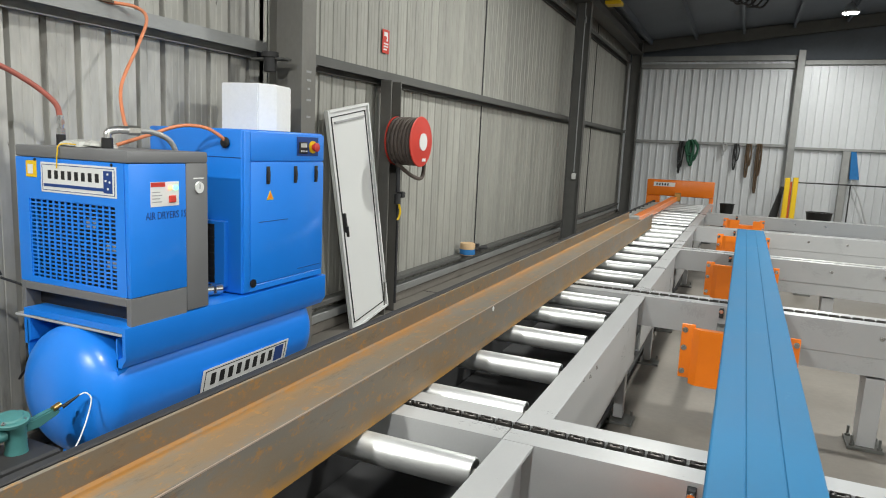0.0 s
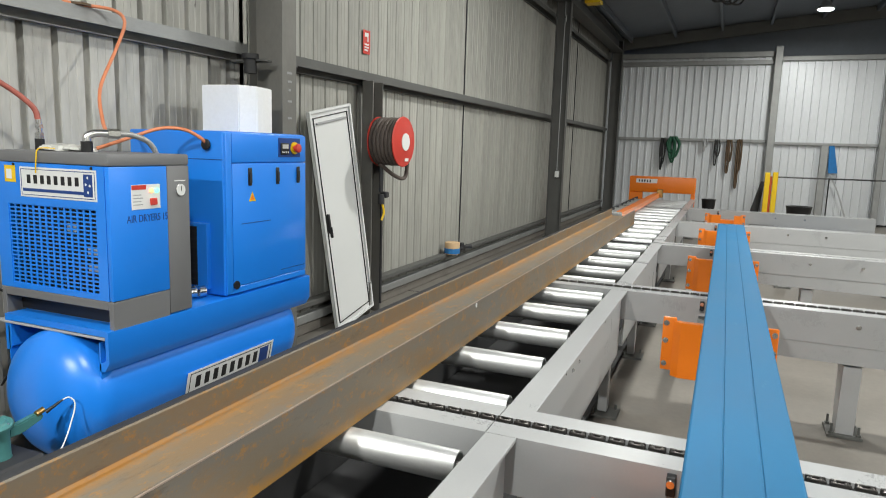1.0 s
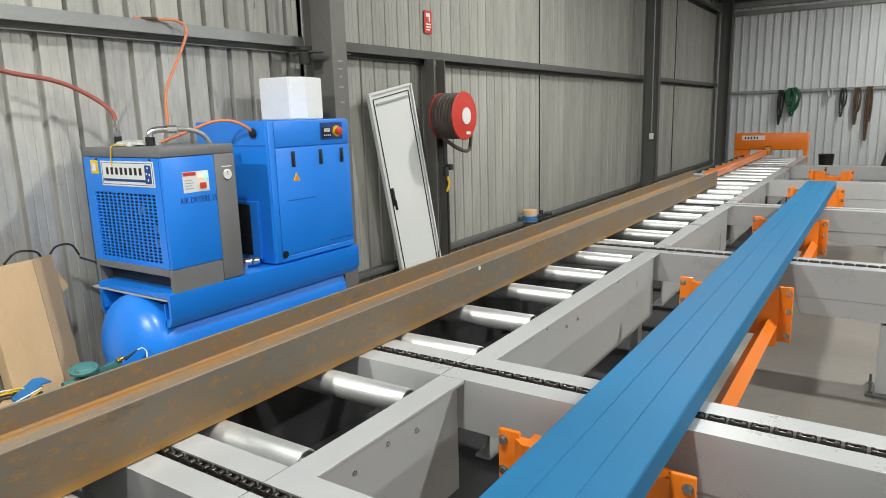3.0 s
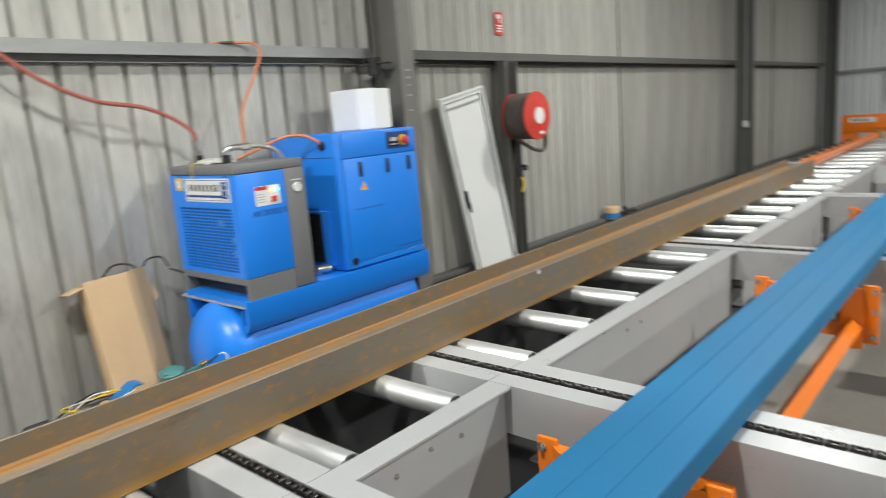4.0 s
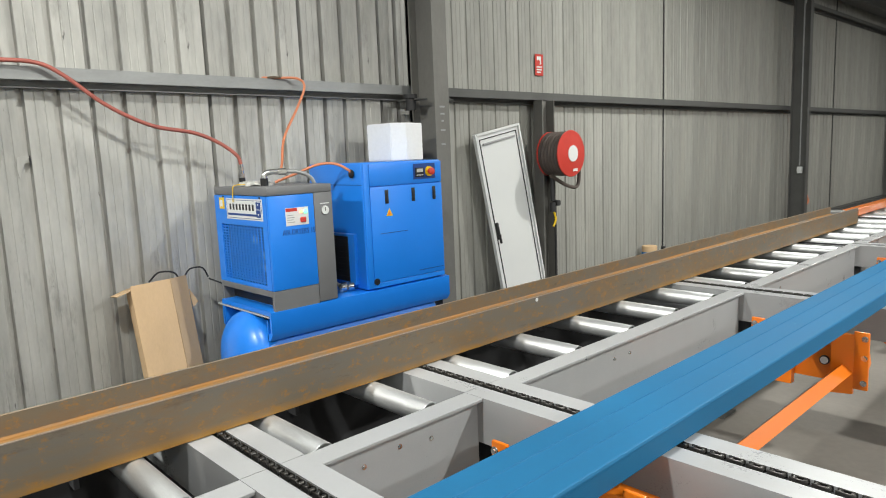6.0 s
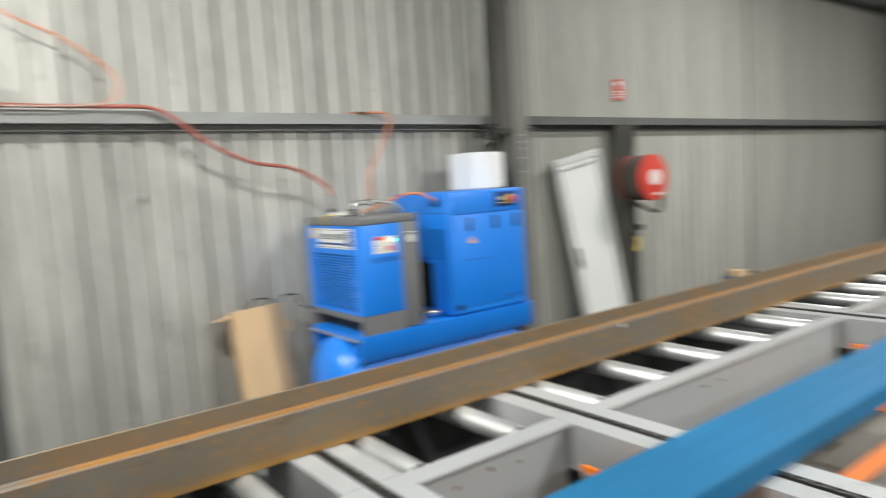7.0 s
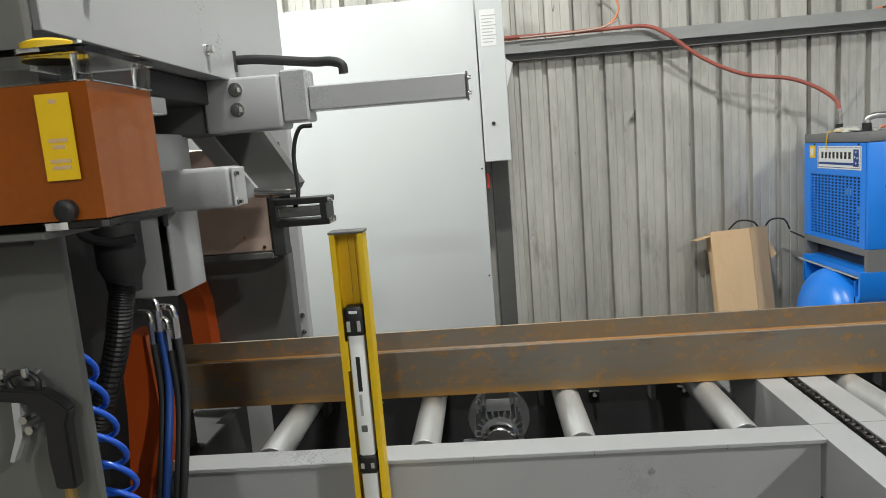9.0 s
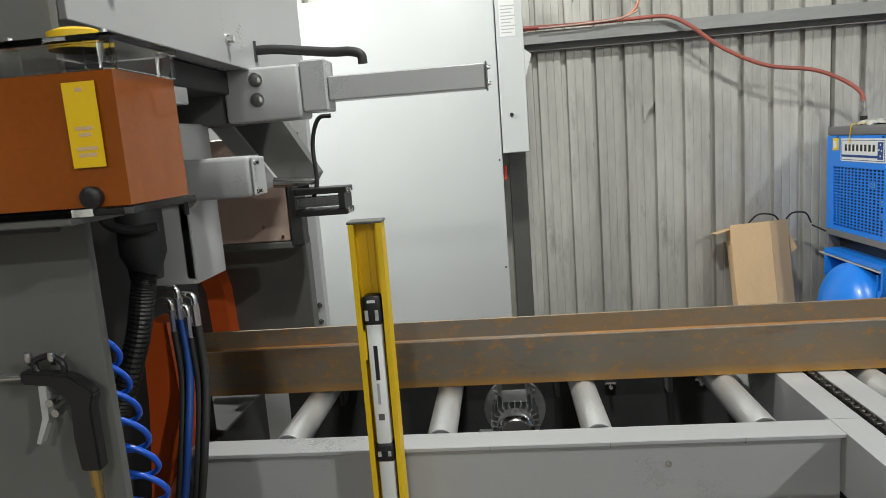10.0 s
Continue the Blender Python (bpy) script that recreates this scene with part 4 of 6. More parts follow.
# side panel: control label, lamps, stencil
sxp = dx1 + 0.001
bm = BM()
box(bm, sxp, sxp + 0.002, 2.105, 2.275, 1.395, 1.51, 0.001)
ctl = part("control_label", bm, M_WHITE, side, "white control label with lamps and a red switch")
bm = BM()
box(bm, sxp + 0.002, sxp + 0.003, 2.107, 2.19, 1.487, 1.508)
part("label_band", bm, M_RED, ctl)
for k in range(4):
    bm = BM()
    box(bm, sxp + 0.002, sxp + 0.003, 2.115, 2.17 - 0.01 * (k % 2), 1.415 + k * 0.015, 1.42 + k * 0.015)
    part("print_bar", bm, M_GREY, ctl)
for y, m_ in ((2.218, M_LED_RED), (2.252, M_LED_GREEN)):
    bm = BM()
    lathe(bm, [(0, 0.011), (0.006, 0.011), (0.01, 0.006)], (sxp + 0.002, y, 1.48), (1, 0, 0), 14)
    part("indicator", bm, m_, ctl)
bm = BM()
box(bm, sxp + 0.002, sxp + 0.012, 2.21, 2.25, 1.412, 1.445, 0.003)
part("rocker_switch", bm, M_RED, ctl)
lettering = text_mesh("AIR DRYERS 15", 0.05)
lettering.materials.append(M_LABEL_BLUE)
ob = new("stencil", lettering)
ob.parent = side
ob.matrix_basis = Matrix.Translation((sxp + 0.0012, 2.198, 1.352)) @ Matrix(((0, 0, 1, 0), (1, 0, 0, 0), (0, 1, 0, 0), (0, 0, 0, 1))) @ Matrix.Diagonal((0.74, 1.0, 1.0, 1.0))
tagged(ob, "dark stencilled lettering")
# gauge on the grey shell
bm = BM()
lathe(bm, [(0, 0.031), (0.006, 0.031), (0.007, 0.029)], (dx1, 2.405, 1.475), (1, 0, 0), 28)
g = part("pressure_gauge", bm, M_CHROME, dryer, "small chrome pressure gauge")
bm = BM()
cyl(bm, (dx1 + 0.007, 2.405, 1.475), (dx1 + 0.0085, 2.405, 1.475), 0.028, 28)
face = part("gauge_face", bm, M_WHITE, g)
bm = BM()
box(bm, dx1 + 0.0085, dx1 + 0.0092, 2.403, 2.407, 1.470, 1.495)
part("needle", bm, M_BLACK, face)
bm = BM()
box(bm, dx1, dx1 + 0.0012, 2.37, 2.44, 1.518, 1.524)
part("gauge_caption", bm, M_WHITE, dryer)
# connections on the lid
bm = BM()
cyl(bm, (-3.12, 2.17, dz1), (-3.12, 2.17, dz1 + 0.055), 0.022, 16)
p_ = part("inlet_collar", bm, M_BLACK, dryer)
bm = BM()
cyl(bm, (-3.12, 2.17, dz1 + 0.055), (-3.12, 2.17, dz1 + 0.085), 0.022, 6)
cyl(bm, (-3.12, 2.17, dz1 + 0.085), (-3.12, 2.17, dz1 + 0.15), 0.015, 16)
cyl(bm, (-3.12, 2.17, dz1 + 0.105), (-3.12, 2.17, dz1 + 0.125), 0.020, 6)
part("inlet_fitting", bm, M_CHROME, dryer)
bm = BM()
cyl(bm, (-2.77, 2.15, dz1), (-2.77, 2.15, dz1 + 0.05), 0.026, 16)
part("outlet_collar", bm, M_BLACK, dryer)
bm = BM()
tube(bm, [(-2.77, 2.15, dz1 + 0.045), (-2.77, 2.155, dz1 + 0.075), (-2.755, 2.19, dz1 + 0.09), (-2.73, 2.24, dz1 + 0.09)], 0.019, 14, 5)
cyl(bm, (-2.73, 2.235, dz1 + 0.09), (-2.71, 2.285, dz1 + 0.09), 0.024, 6)
part("elbow", bm, M_CHROME, dryer, "chrome pipe elbow")
bm = BM()
tube(bm, [(-2.71, 2.28, dz1 + 0.09), (-2.70, 2.36, dz1 + 0.085), (-2.69, 2.45, dz1 + 0.05), (-2.69, 2.50, dz1 - 0.03), (-2.72, 2.53, dz1 - 0.2), (-2.78, 2.56, 1.2), (-2.70, 2.60, 0.95), (-2.62, 2.61, 0.90)], 0.014, 12, 6)
part("braided_hose", bm, M_HOSE_GREY, dryer, "grey braided hose")
bm = BM()
for k in range(10):
    a, r = k * 0.63, 0.07 + 0.02 * math.sin(k * 2.3)
    x, y = -2.92 + 0.10 * math.cos(a) * (1 + 0.2 * math.sin(k)), 2.16 + 0.06 * math.sin(a)
    lathe(bm, [(0, 0.05), (0.012 + 0.006 * (k % 3), 0.04), (0.02 + 0.005 * (k % 2), 0.01)], (x, y, dz1 + 0.001 * k), (0.1 * math.sin(k), 0.1 * math.cos(k * 2), 1), 7)
solo("plastic_wrap", bm, M_PLASTIC_WRAP, "crumpled clear plastic wrap on the dryer lid", "plastic wrap", smooth=20)
bm = BM()
tube(bm, [(-2.87, 2.10, dz1 + 0.01), (-2.88, 1.99, dz1 + 0.012), (-2.885, 1.975, dz1 - 0.03), (-2.895, 1.975, dz1 - 0.10)], 0.003, 6, 5)
solo("tie_tag", bm, M_YELLOW, "thin yellow tie hanging over the dryer front", "cable tie")
bm = BM()
cyl(bm, (-2.60, 2.60, 0.90), (-2.56, 2.68, 0.90), 0.03, 16)
cyl(bm, (-2.585, 2.63, 0.90), (-2.58, 2.645, 0.90), 0.036, 6)
cyl(bm, (-2.60, 2.60, 0.862), (-2.60, 2.60, 0.90), 0.022, 12)
solo("pipe_valve", bm, M_CHROME, "zinc pipe union on the compressor bed", "pipe fitting")

# ---- hoses on the wall ----
HOSES = [
    ("red_air_hose", M_HOSE_RED, 0.0135, "dusty red rubber air hose draped from the girt to the dryer",
     [(-3.25, -0.05, 2.455), (-3.27, 0.35, 2.45), (-3.26, 0.75, 2.452), (-3.24, 0.98, 2.445), (-3.22, 1.12, 2.375), (-3.20, 1.34, 2.20), (-3.19, 1.60, 2.075), (-3.19, 1.88, 2.025), (-3.17, 2.05, 1.95),
      (-3.13, 2.15, 1.86), (-3.12, 2.17, 1.79)]),
    ("orange_air_hose", M_HOSE_ORANGE, 0.0095, "thin orange air hose rising from the dryer to the girt",
     [(-2.76, 2.27, 1.73), (-2.95, 2.40, 1.80), (-3.10, 2.52, 1.98), (-3.17, 2.70, 2.22), (-3.19, 2.78, 2.37), (-3.22, 2.74, 2.43), (-3.28, 2.62, 2.437), (-3.33, 2.50, 2.437)]),
    ("orange_link_hose", M_HOSE_ORANGE, 0.0095, "thin orange hose between the dryer and the compressor",
     [(-2.86, 2.28, 1.665), (-2.80, 2.42, 1.72), (-2.72, 2.55, 1.775), (-2.64, 2.64, 1.775), (-2.585, 2.70, 1.735), (-2.57, 2.735, 1.70)]),
    ("orange_cable", M_HOSE_ORANGE, 0.0075, "orange cable looping down the wall onto the girt",
     [(-3.34, 0.05, 3.15), (-3.32, 0.25, 2.99), (-3.31, 0.52, 2.87), (-3.30, 0.76, 2.70), (-3.29, 0.82, 2.58), (-3.28, 0.74, 2.48), (-3.27, 0.55, 2.455), (-3.27, 0.25, 2.445), (-3.27, 0.02, 2.44)]),
    ("pale_cable", M_COPPER, 0.006, "pale copper coloured cable lying on the girt",
     [(-3.24, 0.15, 2.442), (-3.24, 0.45, 2.446), (-3.25, 0.68, 2.46), (-3.27, 0.80, 2.50)]),
]
for name, m_, r, label, pts in HOSES:
    bm = BM()
    tube(bm, pts, r, 10, 8)
    solo(name, bm, m_, label, "hose", smooth=60)
bm = BM()
lathe(bm, [(0, 0.012), (0.004, 0.030), (0.010, 0.030), (0.014, 0.02)], (-2.57, 2.73, 1.70), (0, -1, 0), 18)
part("hose_grommet", bm, M_BLACK, comp)
bm = BM()
cyl(bm, (-3.33, 2.60, 2.432), (-3.33, 2.60, 2.445), 0.07, 16)
solo("rust_saucer", bm, M_BROWN_CHAIN, "rusty round lid lying on the girt", "lid")

# ---- foam block on the compressor ----
bm = BM()
prism(bm, [(-3.12, 3.30), (-2.84, 3.32), (-2.79, 3.44), (-2.84, 3.66), (-3.10, 3.66)], "z", 1.777, 2.075)
bmesh.ops.bevel(bm, geom=bm.edges[:], offset=0.006, segments=2, affect="EDGES")
solo("foam_block", bm, M_FOAM, "white foam packing block on top of the compressor", "foam block")

# ---- carton and odds against the wall ----
carton = thing("cardboard_carton", "torn brown cardboard carton leaning against the wall", "carton")
carton.matrix_basis = Matrix.Translation((-3.07, 1.63, 0.0)) @ Matrix.Rotation(radians(-7), 4, "Y") @ Matrix.Rotation(radians(3.0), 4, "X")
rim = [(-0.15, -0.20), (0.0, -0.215), (0.035, 0.035), (-0.015, 0.165), (-0.15, 0.20)]
for n_, (pa, pb), top in (("left_panel", rim[0:2], 1.04), ("front_panel", rim[1:3], 1.06), ("corner_panel", rim[2:4], 1.06), ("right_panel", rim[3:5], 1.04), ("back_panel", (rim[4], rim[0]), 1.04)):
    d = (Vector(pb) - Vector(pa)).normalized()
    nrm = Vector((d.y, -d.x)) * 0.0045
    pa_, pb_ = Vector(pa) + d * 0.002, Vector(pb) - d * 0.002
    bm = BM()
    prism(bm, [tuple(pa_), tuple(pb_), tuple(pb_ - nrm), tuple(pa_ - nrm)], "z", 0.012, top)
    part(n_, bm, M_KRAFT, carton)
bm = BM()
prism(bm, [(-0.145, -0.195), (-0.005, -0.205), (0.028, 0.035), (-0.02, 0.16), (-0.145, 0.19)], "z", 0.004, 0.011)
part("bottom_panel", bm, M_KRAFT, carton)
bm = BM()
prism(bm, [(-0.215, 1.035), (-0.31, 1.012), (-0.305, 1.006), (-0.215, 1.028)], "x", -0.14, -0.005)
part("flap", bm, M_KRAFT, carton)
bm = BM()
prism(bm, [(0.17, 0.96), (0.215, 0.86), (0.175, 0.83), (0.168, 0.90)], "x", -0.02, -0.015)
part("torn_flap", bm, M_KRAFT, carton)
for name, pts in (("black_cable", [(-3.25, 1.50, 1.04), (-3.22, 1.56, 1.10), (-3.22, 1.66, 1.085), (-3.25, 1.72, 1.02), (-3.24, 1.78, 1.09), (-3.22, 1.86, 1.09), (-3.22, 1.90, 1.02)]),
                  ("black_lead", [(-3.26, 1.92, 1.0), (-3.20, 2.02, 0.93), (-3.18, 2.08, 0.78), (-3.22, 2.06, 0.60), (-3.28, 2.0, 0.45)])):
    bm = BM()
    tube(bm, pts, 0.006, 8, 6)
    solo(name, bm, M_RUBBER, "black electric cable curling over the carton", "cable", smooth=60)

# ---- teal drain pump beside the tank ----
pump = thing("drain_pump", "teal cast-iron flanged pump beside the receiver tank", "pump")
bm = BM()
lathe(bm, [(0, 0.045), (0.02, 0.042), (0.11, 0.041), (0.135, 0.05)], (-2.62, 1.545, 0.40), (0, 0, 1), 24)
cyl(bm, (-2.62, 1.50, 0.49), (-2.62, 1.42, 0.485), 0.024, 16)
part("casing", bm, M_TEAL, pump)
bm = BM()
lathe(bm, [(0, 0.05), (0.003, 0.068), (0.016, 0.07), (0.02, 0.065), (0.021, 0.048), (0.028, 0.042)], (-2.62, 1.53, 0.535), (0.12, -0.10, 1), 28)
flange = part("flange", bm, M_TEAL, pump)
for k in range(4):
    a = radians(30 + 90 * k)
    bolt(flange, (-2.62 + 0.057 * math.cos(a), 1.53 + 0.057 * math.sin(a), 0.553 - 0.008 * math.cos(a)), (0.1, -0.1, 1), 0.006, 0.006)
bm = BM()
prism(bm, [(1.575, 0.475), (1.58, 0.515), (1.70, 0.535), (1.735, 0.525), (1.73, 0.505), (1.64, 0.475)], "x", -2.635, -2.60)
bmesh.ops.bevel(bm, geom=bm.edges[:], offset=0.006, segments=2, affect="EDGES")
part("side_lug", bm, M_TEAL, pump)
bm = BM()
cyl(bm, (-2.605, 1.70, 0.535), (-2.605, 1.735, 0.545), 0.013, 14)
part("outlet", bm, M_BRASS, pump)
bm = BM()
cyl(bm, (-2.59, 1.735, 0.535), (-2.565, 1.80, 0.575), 0.009, 14, 0.004)
part("nozzle", bm, M_BLACK, pump)
bm = BM()
box(bm, -2.74, -2.50, 1.40, 1.66, 0.0, 0.40, 0.01)
part("pedestal", bm, M_DARK, pump)
bm = BM()
tube(bm, [(-2.565, 1.798, 0.574), (-2.55, 1.82, 0.58), (-2.53, 1.83, 0.55), (-2.52, 1.80, 0.48), (-2.50, 1.74, 0.40), (-2.48, 1.66, 0.33)], 0.0035, 8, 8)
solo("drain_line", bm, M_WHITE, "thin white drain line looping from the pump", "hose", smooth=60)

# heap of scrap on a low steel bin
bm = BM()
box(bm, -2.98, -2.46, 0.86, 1.385, 0.0, 0.40, 0.012)
solo("scrap_bin", bm, M_DARK, "low dark steel bin under a heap of scrap", "bin")
rnd = random.Random(4)
for x, y, ang, m_, nm, lb in ((-2.70, 1.23, 14, M_KRAFT, "scrap_board", "crumpled brown cardboard scrap"), (-2.76, 1.06, -22, M_GIRT, "scrap_board", "bent grey sheet offcut"), (-2.58, 1.13, 31, M_COPPER, "scrap_board", "dusty pale board offcut")):
    bm = BM()
    for j in range(3):
        c, sn = math.cos(radians(ang + 17 * j)), math.sin(radians(ang + 17 * j))
        w, d, z = 0.13 - 0.02 * j, 0.07 + 0.01 * j, 0.402 + 0.016 * j
        pts = [(x + c * u - sn * v, y + sn * u + c * v) for u, v in ((-w, -d), (w * 0.9, -d * 1.1), (w, d * 0.7), (w * 0.2, d), (-w * 0.95, d * 0.9))]
        prism(bm, pts, "z", z, z + 0.015)
    solo(nm, bm, m_, lb + " on the bin", "scrap")
for nm, m_, r, lb in (("yellow_cable", M_YELLOW, 0.0045, "tangled yellow cable on the scrap heap"), ("pale_cable", M_WHITE, 0.004, "tangled pale cable on the scrap heap"), ("dark_cable", M_RUBBER, 0.005, "tangled black cable on the scrap heap")):
    bm = BM()
    a0 = rnd.uniform(0, 6)
    tube(bm, [(-2.70 + (0.09 + 0.05 * rnd.random()) * math.cos(a0 + k * 0.9), 1.16 + (0.13 + 0.07 * rnd.random()) * math.sin(a0 + k * 0.9), 0.458 + 0.05 * rnd.random()) for k in range(13)], r, 8, 6)
    solo(nm, bm, m_, lb, "cable", smooth=60)
bm = BM()
prism(bm, [(1.235, 0.468), (1.29, 0.50), (1.34, 0.53), (1.385, 0.525), (1.385, 0.518), (1.34, 0.52), (1.29, 0.49), (1.235, 0.455)], "x", -2.76, -2.66)
solo("blue_strap", bm, M_SLING_BLUE, "crumpled blue plastic strap on the scrap heap", "strap")

# ---- spare cabinet door leaning on the wall ----
dd = thing("cabinet_door", "white enamelled cabinet door leaning against the wall", "cabinet door")
dd.matrix_basis = Matrix.Translation((-3.205, 5.45, 0.0)) @ Matrix.Rotation(radians(-2.6), 4, "Y") @ Matrix.Rotation(radians(10.0), 4, "X")
bm = BM()
box(bm, -0.02, 0.0, -0.35, 0.35, 0.03, 2.08, 0.003)
skin = part("door_skin", bm, M_WHITE, dd)
for y0, y1, z0, z1 in ((-0.35, -0.325, 0.03, 2.08), (0.325, 0.35, 0.03, 2.08), (-0.324, 0.324, 0.03, 0.055), (-0.324, 0.324, 2.055, 2.08)):
    bm = BM()
    box(bm, 0.0005, 0.02, y0, y1, z0, z1, 0.003)
    part("return_edge", bm, M_WHITE, dd)
for y0, y1, z0, z1 in ((-0.29, -0.282, 0.10, 2.02), (0.282, 0.29, 0.10, 2.02), (-0.281, 0.281, 0.10, 0.108), (-0.281, 0.281, 2.012, 2.02)):
    bm = BM()
    box(bm, 0.0005, 0.010, y0, y1, z0, z1, 0.002)
    part("gasket", bm, M_BLACK, dd, "thin black rubber gasket")
bm = BM()
box(bm, 0.001, 0.02, -0.25, 0.25, 1.955, 1.975, 0.003)
part("stiffener", bm, M_GREY, dd)
bm = BM()
box(bm, 0.001, 0.03, -0.285, -0.25, 0.98, 1.16, 0.01, 2)
box(bm, 0.02, 0.045, -0.28, -0.26, 0.94, 1.04, 0.005)
part("lock_handle", bm, M_BLACK, dd)

# ---- post, hose reel and sign ----
bm = BM()
box(bm, -3.32, -3.20, 5.72, 5.735, 0.0, 2.345, 0.003)
box(bm, -3.32, -3.30, 5.735, 5.92, 0.0, 2.345, 0.003)
box(bm, -3.32, -3.20, 5.92, 5.935, 0.0, 2.345, 0.003)
solo("door_post", bm, M_COLUMN, "weathered grey steel channel post under the girt", "post", kind="structure")
reel = thing("fire_hose_reel", "red fire hose reel wound with brown rubber hose", "hose reel")
RC = Vector((-2.92, 5.83, 1.765))
bm = BM()
lathe(bm, [(0.0, 0.24), (0.006, 0.246), (0.012, 0.24), (0.012, 0.19), (0.03, 0.10), (0.03, 0.001)], (RC.x, RC.y, RC.z), (1, 0, 0), 40)
disc = part("front_disc", bm, M_RED, reel, "red pressed-steel disc")
bm = BM()
cyl(bm, (RC.x + 0.028, RC.y, RC.z), (RC.x + 0.036, RC.y, RC.z), 0.085, 24)
part("hub_label", bm, M_WHITE, disc)
bm = BM()
box(bm, RC.x + 0.013, RC.x + 0.018, RC.y + 0.02, RC.y + 0.10, RC.z - 0.19, RC.z - 0.16)
part("disc_sticker", bm, M_WHITE, disc)
bm = BM()
lathe(bm, [(0.0, 0.24), (0.012, 0.24)], (RC.x - 0.27, RC.y, RC.z), (1, 0, 0), 40)
part("rear_disc", bm, M_RED, reel)
for k in range(6):
    bm = BM()
    x = RC.x - 0.24 + k * 0.042
    ring = [(x, RC.y + 0.213 * math.cos(a), RC.z + 0.213 * math.sin(a)) for a in [2 * math.pi * j / 18 for j in range(19)]]
    tube(bm, ring, 0.023 + 0.002 * (k % 2), 10, 2)
    part("hose_coil", bm, M_REEL_HOSE, reel)
bm = BM()
cyl(bm, (RC.x - 0.26, RC.y, RC.z), (RC.x, RC.y, RC.z), 0.18, 24)
part("drum", bm, M_REEL_HOSE, reel)
bm = BM()
cyl(bm, (-3.30, RC.y, RC.z), (RC.x - 0.26, RC.y, RC.z), 0.03, 14)
box(bm, -3.30, -3.285, RC.y - 0.09, RC.y + 0.09, RC.z - 0.12, RC.z + 0.12, 0.004)
part("wall_bracket", bm, M_RED, reel)
bm = BM()
tube(bm, [(RC.x - 0.20, RC.y - 0.1, RC.z - 0.22), (RC.x - 0.12, RC.y + 0.08, RC.z - 0.34), (RC.x - 0.08, RC.y + 0.22, RC.z - 0.36), (RC.x - 0.07, RC.y + 0.25, RC.z - 0.22), (RC.x - 0.06, RC.y + 0.22, RC.z - 0.08)], 0.02, 10, 6)
part("hose_tail", bm, M_REEL_HOSE, reel)
bm = BM()
cyl(bm, (-3.12, RC.y - 0.06, RC.z - 0.50), (-3.12, RC.y - 0.06, RC.z - 0.20), 0.022, 12)
cyl(bm, (-3.12, RC.y - 0.06, RC.z - 0.62), (-3.12, RC.y - 0.06, RC.z - 0.52), 0.032, 12)
box(bm, -3.16, -3.08, RC.y - 0.02, RC.y + 0.04, RC.z - 0.56, RC.z - 0.50, 0.01)
part("stop_valve", bm, M_DARK, reel)
bm = BM()
tube(bm, [(-3.11, RC.y - 0.06, RC.z - 0.60), (-3.09, RC.y - 0.05, RC.z - 0.70), (-3.10, RC.y - 0.08, RC.z - 0.78)], 0.012, 8, 5)
part("nozzle_strap", bm, M_YELLOW, reel)
bm = BM()
tube(bm, [(-3.17, RC.y + 0.05, RC.z - 0.55), (-3.17, RC.y + 0.05, 0.8), (-3.17, RC.y + 0.05, 0.1)], 0.014, 8, 3)
part("supply_pipe", bm, M_DARK, reel)
sign = thing("fire_reel_sign", "small red fire hose reel sign on the cladding", "sign")
sign.location.x = 0.012
bm = BM()
box(bm, WALL_X + 0.002, WALL_X + 0.006, 5.87, 6.01, 2.63, 2.86, 0.001)
plate = part("sign_plate", bm, M_RED, sign)
bm = BM()
prism(bm, [(5.90, 2.835), (5.975, 2.835), (5.975, 2.75), (5.95, 2.75), (5.955, 2.79), (5.93, 2.80), (5.90, 2.79)], "x", WALL_X + 0.006, WALL_X + 0.0075)
part("pictogram", bm, M_WHITE, plate)
for k in range(3):
    bm = BM()
    box(bm, WALL_X + 0.006, WALL_X + 0.0075, 5.895, 5.985 - 0.02 * (k == 2), 2.715 - 0.028 * k, 2.73 - 0.028 * k)
    part("print_bar", bm, M_WHITE, plate)
# conduit and switch on column two
bm = BM()
tube(bm, [(-3.06, 13.0, 5.0), (-3.06, 13.0, 4.35), (-3.03, 12.96, 4.28), (-3.03, 12.96, 4.18), (-3.06, 13.0, 4.10), (-3.06, 13.0, 2.5), (-3.06, 13.0, 1.35)], 0.011, 8, 4)
solo("conduit", bm, M_GREY, "thin grey conduit down the column", "conduit", smooth=60)
bm = BM()
box(bm, -3.09, -3.01, 12.95, 13.014, 1.21, 1.33, 0.008, 2)
solo("wall_switch", bm, M_WHITE, "small white switch box on the column", "switch")
# tin and tap on the wall foot
bm = BM()
cyl(bm, (-3.25, 8.05, 0.32), (-3.25, 8.05, 0.48), 0.10, 22, bevel=0.006)
tin = solo("paint_tin", bm, M_KRAFT, "rusty brown tin with a blue band on the rail", "tin")
bm = BM()
cyl(bm, (-3.25, 8.05, 0.33), (-3.25, 8.05, 0.40), 0.103, 22)
part("tin_band", bm, M_SLING_BLUE, tin)
bm = BM()
cyl(bm, (-3.27, 8.30, 0.35), (-3.27, 8.62, 0.35), 0.022, 12)
cyl(bm, (-3.27, 8.46, 0.32), (-3.27, 8.46, 0.42), 0.03, 12)
cyl(bm, (-3.27, 8.60, 0.35), (-3.20, 8.66, 0.35), 0.03, 10)
solo("brass_tap", bm, M_DARK, "dark pipe tap on the wall rail", "tap")
bm = BM()
